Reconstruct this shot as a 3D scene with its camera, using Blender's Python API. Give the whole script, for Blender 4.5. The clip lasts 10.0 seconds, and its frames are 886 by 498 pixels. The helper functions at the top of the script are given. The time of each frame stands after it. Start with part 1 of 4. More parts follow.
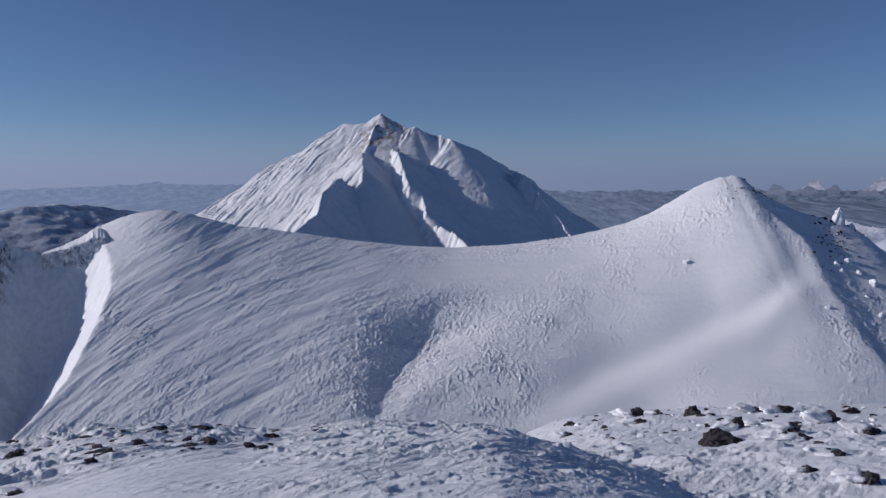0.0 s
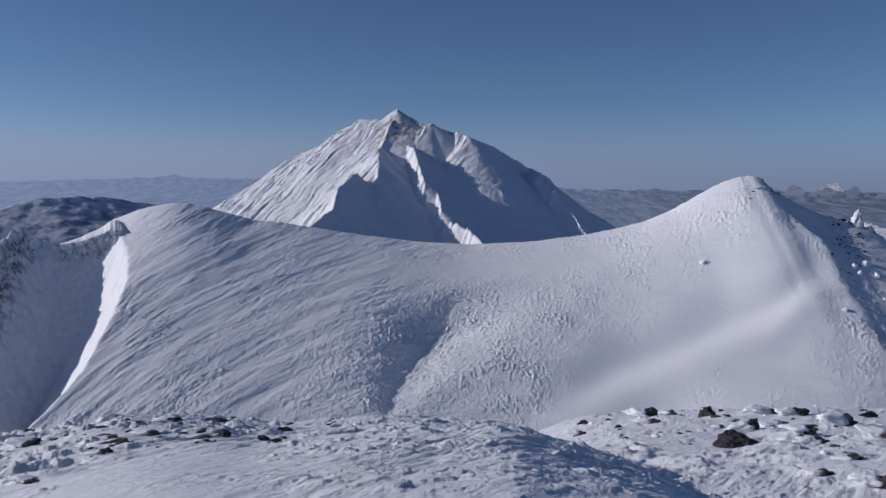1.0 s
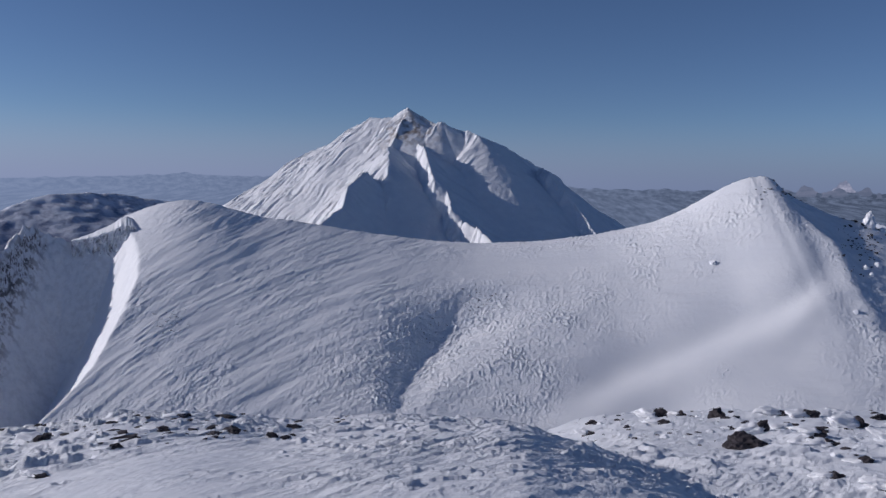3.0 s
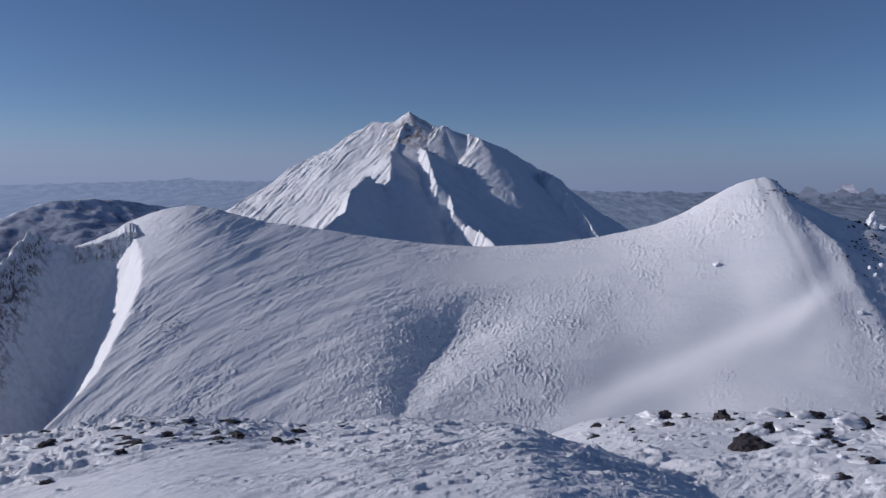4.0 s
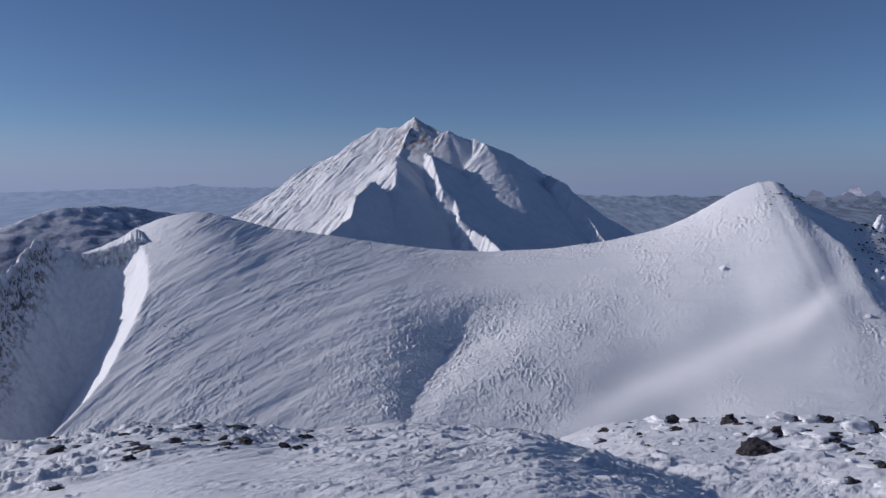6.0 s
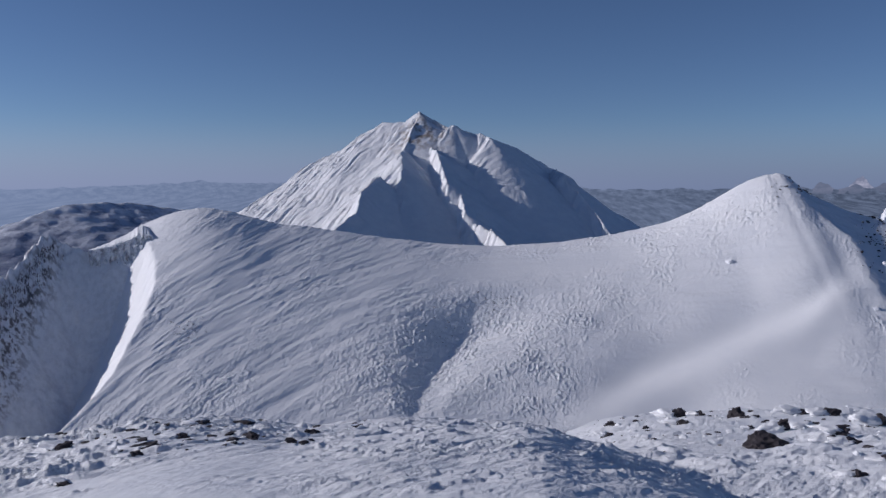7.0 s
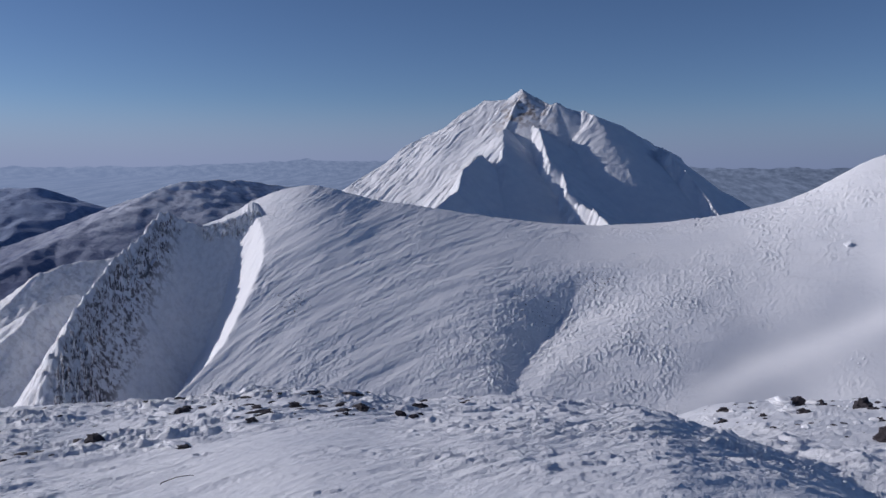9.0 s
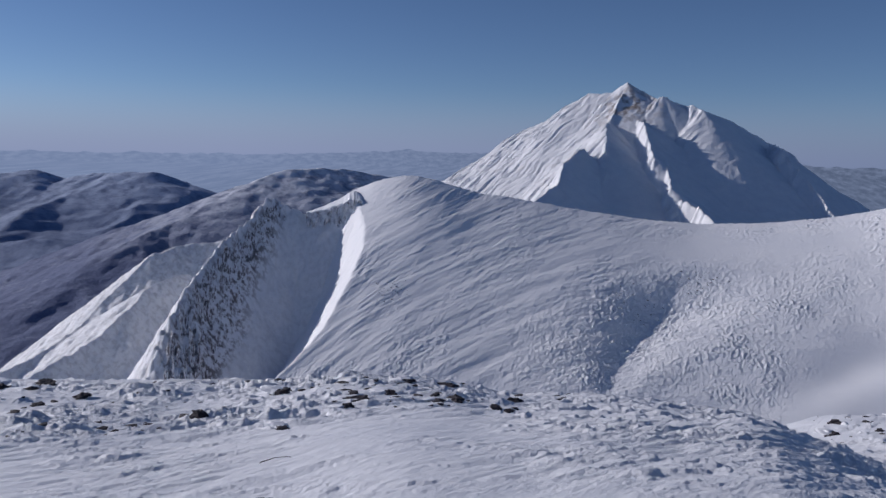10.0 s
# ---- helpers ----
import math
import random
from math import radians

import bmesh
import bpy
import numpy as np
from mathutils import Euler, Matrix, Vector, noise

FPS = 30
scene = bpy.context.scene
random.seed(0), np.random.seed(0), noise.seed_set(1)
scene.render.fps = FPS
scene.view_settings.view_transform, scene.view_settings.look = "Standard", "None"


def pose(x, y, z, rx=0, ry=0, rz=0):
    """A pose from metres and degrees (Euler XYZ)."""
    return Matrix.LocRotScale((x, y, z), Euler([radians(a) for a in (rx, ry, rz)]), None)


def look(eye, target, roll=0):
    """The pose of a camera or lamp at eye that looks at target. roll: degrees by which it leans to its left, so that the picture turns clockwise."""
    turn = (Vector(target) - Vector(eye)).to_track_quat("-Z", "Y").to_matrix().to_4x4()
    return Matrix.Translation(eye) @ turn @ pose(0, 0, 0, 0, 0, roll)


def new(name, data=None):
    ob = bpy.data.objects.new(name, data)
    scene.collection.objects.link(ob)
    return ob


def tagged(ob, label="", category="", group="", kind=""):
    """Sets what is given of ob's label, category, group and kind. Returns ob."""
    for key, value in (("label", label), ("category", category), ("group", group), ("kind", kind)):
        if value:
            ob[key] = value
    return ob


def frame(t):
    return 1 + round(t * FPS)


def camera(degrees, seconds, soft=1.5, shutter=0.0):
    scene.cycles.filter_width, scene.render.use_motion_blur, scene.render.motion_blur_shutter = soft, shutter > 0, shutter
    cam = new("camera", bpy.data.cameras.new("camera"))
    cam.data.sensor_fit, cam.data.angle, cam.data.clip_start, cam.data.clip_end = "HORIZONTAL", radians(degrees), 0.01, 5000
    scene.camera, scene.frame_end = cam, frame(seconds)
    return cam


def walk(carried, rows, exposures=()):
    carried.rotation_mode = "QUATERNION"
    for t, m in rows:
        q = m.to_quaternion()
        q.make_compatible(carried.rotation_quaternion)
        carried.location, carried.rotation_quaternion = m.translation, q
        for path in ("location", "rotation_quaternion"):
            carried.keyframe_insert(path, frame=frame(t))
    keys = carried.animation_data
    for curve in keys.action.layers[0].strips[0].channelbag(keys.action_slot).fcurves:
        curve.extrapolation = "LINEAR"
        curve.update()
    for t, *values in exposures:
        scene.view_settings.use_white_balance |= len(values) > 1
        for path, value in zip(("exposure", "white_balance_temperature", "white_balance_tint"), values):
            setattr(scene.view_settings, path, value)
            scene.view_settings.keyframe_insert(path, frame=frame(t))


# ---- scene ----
EYE = 1.6
LENS = 57.5
cam = camera(LENS, 10.0, soft=1.5)
# seconds, metres right and ahead and up, yaw, pitch, roll
ROWS = [
    (0.0, 0.000, -0.000, 0.000, 0.000, -4.400, 0.000),
    (0.5, -0.007, 0.009, -0.003, 0.494, -4.583, 0.537),
    (1.0, -0.015, 0.021, -0.006, 1.042, -4.653, 0.711),
    (1.5, -0.016, 0.021, -0.007, 1.548, -4.680, 0.484),
    (2.0, -0.019, 0.017, -0.007, 1.601, -4.725, 0.819),
    (2.5, -0.020, 0.021, -0.006, 1.708, -4.765, 1.085),
    (4.0, -0.027, 0.036, -0.013, 1.914, -4.495, 0.623),
    (4.5, -0.020, 0.016, -0.006, 2.186, -4.129, 0.268),
    (5.0, -0.029, 0.021, -0.012, 2.384, -3.985, 0.367),
    (5.5, -0.035, 0.018, -0.012, 2.263, -3.999, 0.374),
    (7.0, -0.026, 0.026, -0.012, 2.733, -4.520, -0.019),
    (7.5, -0.020, 0.018, -0.015, 3.343, -4.622, -0.176),
    (8.0, -0.013, 0.029, -0.019, 5.305, -4.963, 0.678),
    (8.5, -0.077, 0.107, -0.041, 6.051, -5.384, 0.325),
    (9.0, -0.172, 0.211, -0.080, 9.868, -6.042, 0.080),
    (9.5, -0.214, 0.267, -0.090, 11.982, -6.279, 0.840),
    (10.0, -0.226, 0.300, -0.098, 16.805, -6.662, 1.204),
]
walk(cam, [(t, pose(x, y, EYE + z, 90 + pitch, 0, yaw) @ pose(0, 0, 0, 0, 0, roll)) for t, x, y, z, yaw, pitch, roll in ROWS], [(0.0, 0.03, 6150, 17.5), (10.0, 0.06, 6150, 17.5)])

# ---- daylight: low winter sun over the western valley ----
SUN_AZ, SUN_EL = -88.0, 21.0
world = bpy.data.worlds.new("winter_sky")
scene.world = world
world.use_nodes = True
wn = world.node_tree
sky = wn.nodes.new("ShaderNodeTexSky")
sky.sky_type, sky.sun_disc = "NISHITA", False
sky.sun_elevation, sky.sun_rotation = radians(SUN_EL), radians(SUN_AZ)
sky.altitude, sky.air_density, sky.dust_density, sky.ozone_density = 1900, 0.8, 0.5, 4.0
wn.nodes["Background"].inputs["Strength"].default_value = 0.058
wn.links.new(sky.outputs["Color"], wn.nodes["Background"].inputs["Color"])
sun_data = bpy.data.lights.new("sun", "SUN")
sun_data.energy, sun_data.angle, sun_data.color = 3.0, radians(0.53), (1.0, 0.957, 0.895)
sun = new("sun", sun_data)
sa, se = radians(SUN_AZ), radians(SUN_EL)
sun.matrix_world = look((math.sin(sa) * math.cos(se) * 50, math.cos(sa) * math.cos(se) * 50, math.sin(se) * 50), (0, 0, 0))


# ---- materials ----
def material(name):
    m = bpy.data.materials.new(name)
    m.use_nodes = True
    nt = m.node_tree
    return m, nt, nt.nodes["Principled BSDF"]


def noise_node(nt, scale, detail=4, rough=0.55, stretch=(1, 1, 1), turn=0):
    co = nt.nodes.new("ShaderNodeTexCoord")
    mp = nt.nodes.new("ShaderNodeMapping")
    mp.inputs["Scale"].default_value, mp.inputs["Rotation"].default_value = stretch, (0, 0, radians(turn))
    n = nt.nodes.new("ShaderNodeTexNoise")
    n.inputs["Scale"].default_value, n.inputs["Detail"].default_value, n.inputs["Roughness"].default_value = scale, detail, rough
    nt.links.new(co.outputs["Object"], mp.inputs["Vector"])
    nt.links.new(mp.outputs["Vector"], n.inputs["Vector"])
    return n.outputs["Fac"]


def streak_node(nt, scale, along, turn):
    """Noise drawn out along one bearing."""
    co = nt.nodes.new("ShaderNodeTexCoord")
    mp = nt.nodes.new("ShaderNodeMapping")
    mp.vector_type = "TEXTURE"
    mp.inputs["Scale"].default_value, mp.inputs["Rotation"].default_value = (along, 1, 1), (0, 0, radians(turn))
    n = nt.nodes.new("ShaderNodeTexNoise")
    n.inputs["Scale"].default_value, n.inputs["Detail"].default_value, n.inputs["Roughness"].default_value = scale, 4, 0.6
    nt.links.new(co.outputs["Object"], mp.inputs["Vector"])
    nt.links.new(mp.outputs["Vector"], n.inputs["Vector"])
    return n.outputs["Fac"]


def ramp(nt, fac, stops):
    r = nt.nodes.new("ShaderNodeValToRGB")
    e = r.color_ramp.elements
    while len(e) < len(stops):
        e.new(0.5)
    for el, (p, c) in zip(e, stops):
        el.position, el.color = p, (*c, 1)
    nt.links.new(fac, r.inputs["Fac"])
    return r.outputs["Color"]


def mix(nt, fac, a, b):
    m = nt.nodes.new("ShaderNodeMix")
    m.data_type = "RGBA"
    for sock, v in ((m.inputs["Factor"], fac), (m.inputs["A"], a), (m.inputs["B"], b)):
        if isinstance(v, tuple):
            sock.default_value = (*v, 1)
        elif isinstance(v, float):
            sock.default_value = v
        else:
            nt.links.new(v, sock)
    return m.outputs["Result"]


def bump(nt, bsdf, heights):
    """heights: (socket, metres, strength) chained coarse to fine."""
    last = None
    for sock, dist, strength in heights:
        b = nt.nodes.new("ShaderNodeBump")
        b.inputs["Distance"].default_value, b.inputs["Strength"].default_value = dist, strength
        nt.links.new(sock, b.inputs["Height"])
        if last:
            nt.links.new(last, b.inputs["Normal"])
        last = b.outputs["Normal"]
    nt.links.new(last, bsdf.inputs["Normal"])


def times(nt, a, b):
    m = nt.nodes.new("ShaderNodeMath")
    m.operation = "MULTIPLY"
    nt.links.new(a, m.inputs[0])
    nt.links.new(b, m.inputs[1])
    return m.outputs["Value"]


def attribute(nt, name):
    n = nt.nodes.new("ShaderNodeAttribute")
    n.attribute_name = name
    return n.outputs["Fac"]


SNOW_LOW, SNOW_HIGH = (0.74, 0.76, 0.80), (0.84, 0.85, 0.87)


def snow_material(name, grain, coarse, metres, mid=0.0, mid_metres=0.0, streak=None):
    m, nt, bs = material(name)
    a = noise_node(nt, coarse, 5, 0.6)
    b = noise_node(nt, grain, 5, 0.65)
    nt.links.new(ramp(nt, a, [(0.3, SNOW_LOW), (0.7, SNOW_HIGH)]), bs.inputs["Base Color"])
    bs.inputs["Roughness"].default_value = 0.65
    crust = attribute(nt, "crust")
    layers = [(times(nt, b, crust), metres, 0.7)]
    if mid:
        layers.insert(0, (times(nt, noise_node(nt, mid, 4, 0.6), crust), mid_metres, 0.6))
    if streak:
        layers.insert(0, (streak_node(nt, streak[0], 3.5, 68), streak[1], 0.6))
    bump(nt, bs, layers)
    return m


def rocky_snow_material(name, grain, rock_a, rock_b, metres, patch):
    m, nt, bs = material(name)
    a = noise_node(nt, grain, 6, 0.65)
    p = noise_node(nt, patch, 3, 0.6, (1, 1, 0.2))
    rock = ramp(nt, a, [(0.3, rock_a), (0.7, rock_b)])
    snow = ramp(nt, a, [(0.3, SNOW_LOW), (0.7, SNOW_HIGH)])
    mask = ramp(nt, p, [(0.46, (0, 0, 0)), (0.60, (0.9, 0.9, 0.9))])
    fac = times(nt, attribute(nt, "bare"), mask)
    nt.links.new(mix(nt, fac, snow, rock), bs.inputs["Base Color"])
    bs.inputs["Roughness"].default_value = 0.75
    bump(nt, bs, [(a, metres, 0.6)])
    return m


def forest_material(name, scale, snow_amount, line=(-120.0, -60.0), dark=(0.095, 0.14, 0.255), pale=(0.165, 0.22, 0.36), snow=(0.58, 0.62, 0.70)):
    """Winter forest below the tree line, thinning out into snow above it, with blue distance haze painted into its
    colours.
    """
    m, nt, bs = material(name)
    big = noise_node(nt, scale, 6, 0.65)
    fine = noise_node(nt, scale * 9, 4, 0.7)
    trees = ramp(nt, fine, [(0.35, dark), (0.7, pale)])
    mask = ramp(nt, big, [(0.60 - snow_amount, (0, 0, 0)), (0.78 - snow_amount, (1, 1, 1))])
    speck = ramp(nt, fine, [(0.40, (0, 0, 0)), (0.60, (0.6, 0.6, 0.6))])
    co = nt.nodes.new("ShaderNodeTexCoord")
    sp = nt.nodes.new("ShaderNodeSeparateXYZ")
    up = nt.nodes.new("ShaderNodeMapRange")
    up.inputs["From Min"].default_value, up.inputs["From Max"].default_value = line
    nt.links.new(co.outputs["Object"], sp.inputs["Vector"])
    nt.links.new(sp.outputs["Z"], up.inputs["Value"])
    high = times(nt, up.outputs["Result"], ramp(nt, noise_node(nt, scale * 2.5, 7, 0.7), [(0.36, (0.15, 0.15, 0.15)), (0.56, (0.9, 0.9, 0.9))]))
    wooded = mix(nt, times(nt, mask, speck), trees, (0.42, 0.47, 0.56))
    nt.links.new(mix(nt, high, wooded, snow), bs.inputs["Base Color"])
    bs.inputs["Roughness"].default_value = 0.9
    bump(nt, bs, [(fine, 4.0, 0.4)])
    return m


near_snow = snow_material("wind_packed_snow", 34.0, 0.5, 0.026, 9.0, 0.026, (9.0, 0.034))
ridge_snow = snow_material("ridge_snow", 1.0, 0.03, 0.3, 0.35, 0.55)
peak_snow = rocky_snow_material("peak_snow_and_rock", 0.06, (0.16, 0.12, 0.10), (0.34, 0.27, 0.22), 2.0, 0.07)
spur_snow = rocky_snow_material("rimed_rock", 0.35, (0.045, 0.035, 0.04), (0.16, 0.13, 0.13), 0.5, 0.42)
# painted distance haze: blue trees, paler and bluer snow towards the tops
hazy_hill_forest = forest_material("haze_tinted_snowy_forest", 0.012, -0.12, (-260.0, -60.0), (0.085, 0.125, 0.235), (0.135, 0.19, 0.33), (0.42, 0.51, 0.68))
# blue distance haze painted into the scrub and tree colours under the snow
hazy_hump_forest = forest_material("haze_tinted_snowy_scrub", 0.02, 0.06, (-130.0, -28.0), (0.085, 0.112, 0.215), (0.135, 0.17, 0.295), (0.76, 0.80, 0.87))
hazy_valley_forest = forest_material("hazy_valley_forest", 0.004, 0.05, (500.0, 600.0))


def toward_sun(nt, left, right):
    """Painted colour of the bright air: paler on the side of the sun."""
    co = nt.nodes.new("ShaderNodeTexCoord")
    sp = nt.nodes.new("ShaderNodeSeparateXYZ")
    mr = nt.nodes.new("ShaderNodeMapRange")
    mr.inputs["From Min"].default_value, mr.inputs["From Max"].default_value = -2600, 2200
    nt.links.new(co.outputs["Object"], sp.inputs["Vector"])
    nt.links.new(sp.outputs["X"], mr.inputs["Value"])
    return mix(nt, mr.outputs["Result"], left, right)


def haze_glow_material(name, low, high, dim, scale, stretch):
    """The far distance, its kilometres of bright air painted as a glowing colour."""
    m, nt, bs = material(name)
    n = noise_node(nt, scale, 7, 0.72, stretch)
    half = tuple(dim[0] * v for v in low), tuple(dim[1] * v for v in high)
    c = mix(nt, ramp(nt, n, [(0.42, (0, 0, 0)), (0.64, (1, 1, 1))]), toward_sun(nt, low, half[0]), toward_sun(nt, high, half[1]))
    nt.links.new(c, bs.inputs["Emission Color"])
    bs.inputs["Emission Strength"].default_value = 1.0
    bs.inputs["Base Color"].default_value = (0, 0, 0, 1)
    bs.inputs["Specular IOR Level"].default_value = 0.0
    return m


far_haze_glow = haze_glow_material("far_range_haze_glow", (0.160, 0.215, 0.325), (0.205, 0.262, 0.375), (0.33, 0.62), 0.022, (1, 0.05, 2.5))
far_snow_glow = haze_glow_material("far_snow_haze_glow", (0.30, 0.34, 0.47), (0.47, 0.485, 0.60), (0.55, 0.72), 0.02, (1, 1, 1.5))
cloud_glow = haze_glow_material("cloud_haze_glow", (0.185, 0.23, 0.335), (0.25, 0.285, 0.39), (0.54, 0.60), 0.006, (1, 1, 3))


def rock_material():
    m, nt, bs = material("dark_rock")
    a = noise_node(nt, 5.0, 6, 0.7)
    nt.links.new(ramp(nt, a, [(0.3, (0.018, 0.015, 0.019)), (0.60, (0.048, 0.040, 0.047)), (0.80, (0.15, 0.14, 0.155))]), bs.inputs["Base Color"])
    bs.inputs["Roughness"].default_value = 0.85
    bump(nt, bs, [(a, 0.05, 0.8)])
    return m


dark_rock = rock_material()


def rimed_rock_material():
    m, nt, bs = material("rime_plastered_rock")
    a = noise_node(nt, 0.9, 5, 0.65, (1, 1, 0.4))
    nt.links.new(ramp(nt, a, [(0.36, (0.06, 0.05, 0.058)), (0.46, (0.17, 0.15, 0.165)), (0.54, (0.74, 0.76, 0.79))]), bs.inputs["Base Color"])
    bs.inputs["Roughness"].default_value = 0.8
    bump(nt, bs, [(a, 0.4, 0.6)])
    return m


rimed_rock = rimed_rock_material()

# ---- height fields ----
LATTICE = np.random.RandomState(7).rand(256, 256) * 2 * np.pi


def perlin(x, y):
    xi, yi = np.floor(x).astype(int), np.floor(y).astype(int)
    fx, fy = x - xi, y - yi
    u, v = fx * fx * fx * (fx * (fx * 6 - 15) + 10), fy * fy * fy * (fy * (fy * 6 - 15) + 10)

    def corner(i, j):
        a = LATTICE[(xi + i) & 255, (yi + j) & 255]
        return np.cos(a) * (fx - i) + np.sin(a) * (fy - j)

    top = corner(0, 0) * (1 - u) + corner(1, 0) * u
    low = corner(0, 1) * (1 - u) + corner(1, 1) * u
    return 1.4 * (top * (1 - v) + low * v)


def fbm(x, y, octaves=4, gain=0.5):
    total, amp, k = 0.0, 1.0, 1.0
    for o in range(octaves):
        total = total + amp * perlin(x * k + 17.3 * o, y * k - 9.1 * o)
        amp, k = amp * gain, k * 2.03
    return total


def ridged(x, y, octaves=4):
    total, amp, k = 0.0, 1.0, 1.0
    for o in range(octaves):
        total = total + amp * (1 - 2 * np.abs(perlin(x * k + 5.7 * o, y * k + 3.3 * o)))
        amp, k = amp * 0.5, k * 2.1
    return total


def knots(a, pairs):
    """Smooth interpolation through (x, value) pairs."""
    xs, vs = np.array([p[0] for p in pairs], float), np.array([p[1] for p in pairs], float)
    a = np.clip(a, xs[0], xs[-1])
    i = np.clip(np.searchsorted(xs, a) - 1, 0, len(xs) - 2)
    m = np.gradient(vs, xs)
    h = xs[i + 1] - xs[i]
    t = (a - xs[i]) / h
    return ((2 * t**3 - 3 * t**2 + 1) * vs[i] + (t**3 - 2 * t**2 + t) * h * m[i] + (3 * t**2 - 2 * t**3) * vs[i + 1] + (t**3 - t**2) * h * m[i + 1])


def tan(d):
    return np.tan(np.radians(d))


def spot(az, el, r):
    """A place by bearing, elevation and distance from the summit where the walker stands."""
    return (r * math.sin(radians(az)), r * math.cos(radians(az)), EYE + r * math.tan(radians(el)))


def soft_plus(v, w):
    return w * np.logaddexp(0, v / w)


def soft_step(v):
    v = np.clip(0.5 + v, 0, 1)
    return v * v * (3 - 2 * v)


def scales(x, y, sx, sy, shift, share):
    """Broken scales of wind crust, 0 to 1: a ramp rising along x, then a sharp lee edge."""
    x, y = x + 0.30 * sx * fbm(x / sx + 3, y / sx, 3, 0.6), y + 0.35 * sy * fbm(x / sx + 40, y / sy, 3, 0.6)
    ci, cj = np.floor(x / sx).astype(int), np.floor(y / sy).astype(int)
    out = np.zeros(np.shape(x))
    for i in (-1, 0, 1):
        for j in (-1, 0, 1):
            a, b = (ci + i) * 7 + shift, (cj + j) * 13 + shift
            k1, k2, k3 = (LATTICE[(a + m) % 256, (b + 3 * m) % 256] / (2 * np.pi) for m in (0, 31, 77))
            u = (x - (ci + i + k1) * sx) / (sx * (0.35 + 0.65 * k3))
            v = (y - (cj + j + k2) * sy) / (sy * (0.30 + 0.55 * k1))
            high = np.clip((u + 1) / 1.75, 0, 1) * np.clip((1 - u) / 0.3, 0, 1) * np.clip(1.2 - 1.2 * v * v, 0, 1)
            out = np.maximum(out, high * (0.35 + 0.65 * k2) * (k3 < share))
    return out


def crusted(weight, x, y, layers):
    """Layers of scales (height, length, breadth, shift, share), worked out only where the weight is not nil."""
    on = weight > 0.01
    out = np.zeros(np.shape(x))
    px, py = x[on], y[on]
    out[on] = weight[on] * sum(h * scales(px, py, a, b, k, share) for h, a, b, k, share in layers)
    return out


def tents(x, y, lines):
    """Height of a massif of ridge lines: each falls away to its two sides with its own slopes."""
    best = np.full(x.shape, -1e4)
    for points, left, right in lines:
        for (ax, ay, az), (bx, by, bz) in zip(points, points[1:]):
            dx, dy = bx - ax, by - ay
            ll = dx * dx + dy * dy
            t = np.clip(((x - ax) * dx + (y - ay) * dy) / ll, 0, 1)
            ox, oy = x - ax - t * dx, y - ay - t * dy
            d = np.hypot(ox, oy)
            side = (dx * oy - dy * ox) / math.sqrt(ll)
            w = np.clip(side / np.maximum(d, 1e-6) * 0.5 + 0.5, 0, 1)
            best = np.maximum(best, az + t * (bz - az) - d * (w * left + (1 - w) * right))
    return best


def sheet(name, x, y, z, mats, index=None, bare=None, crust=None):
    """One mesh over a grid of points."""
    n, m = x.shape
    ids = np.arange(n * m).reshape(n, m)
    quads = np.stack([ids[:-1, :-1], ids[:-1, 1:], ids[1:, 1:], ids[1:, :-1]], -1).reshape(-1, 4)
    me = bpy.data.meshes.new(name)
    me.vertices.add(n * m)
    me.vertices.foreach_set("co", np.stack([x, y, z], -1).astype(np.float32).ravel())
    me.loops.add(quads.size)
    me.loops.foreach_set("vertex_index", quads.astype(np.int32).ravel())
    me.polygons.add(len(quads))
    me.polygons.foreach_set("loop_start", np.arange(0, quads.size, 4, dtype=np.int32))
    for mt in mats:
        me.materials.append(mt)
    if index is not None:
        me.polygons.foreach_set("material_index", index[:-1, :-1].astype(np.int32).ravel())
    me.update(calc_edges=True)
    me.validate()
    me.polygons.foreach_set("use_smooth", np.ones(len(quads), dtype=bool))
    for key, values in (("bare", bare), ("crust", crust)):
        if values is not None:
            me.attributes.new(key, "FLOAT", "POINT").data.foreach_set("value", values.astype(np.float32).ravel())
    return new(name, me)



def polar(az, r):
    return r * np.sin(np.radians(az)), r * np.cos(np.radians(az))


def soft_max(a, b, w):
    return w * np.logaddexp(a / w, b / w)


class Relief:
    """A surface over bearings and distances, kept for setting things down on it."""

    def __init__(self, bearings, distances, z):
        self.a, self.r, self.z = bearings, distances, z

    def column(self, az):
        i = int(np.clip(np.searchsorted(self.a, az) - 1, 0, len(self.a) - 2))
        k = (az - self.a[i]) / (self.a[i + 1] - self.a[i])
        return self.z[:, i] * (1 - k) + self.z[:, i + 1] * k

    def height(self, az, r):
        i = np.clip(np.searchsorted(self.a, az) - 1, 0, len(self.a) - 2)
        j = np.clip(np.searchsorted(self.r, r) - 1, 0, len(self.r) - 2)
        u, v = (az - self.a[i]) / (self.a[i + 1] - self.a[i]), (r - self.r[j]) / (self.r[j + 1] - self.r[j])
        return (self.z[j, i] * (1 - u) + self.z[j, i + 1] * u) * (1 - v) + (self.z[j + 1, i] * (1 - u) + self.z[j + 1, i + 1] * u) * v

    def foot(self, az, el, r0, r1):
        """Where the line of sight at that bearing and elevation meets the surface: the distance and the height."""
        r = np.linspace(r0, r1, 900)
        z = np.interp(r, self.r, self.column(az))
        up = np.degrees(np.arctan2(z - EYE, r))
        hit = np.nonzero(up >= el)[0]
        i = hit[0] if len(hit) else int(np.argmax(up))
        return r[i], z[i]


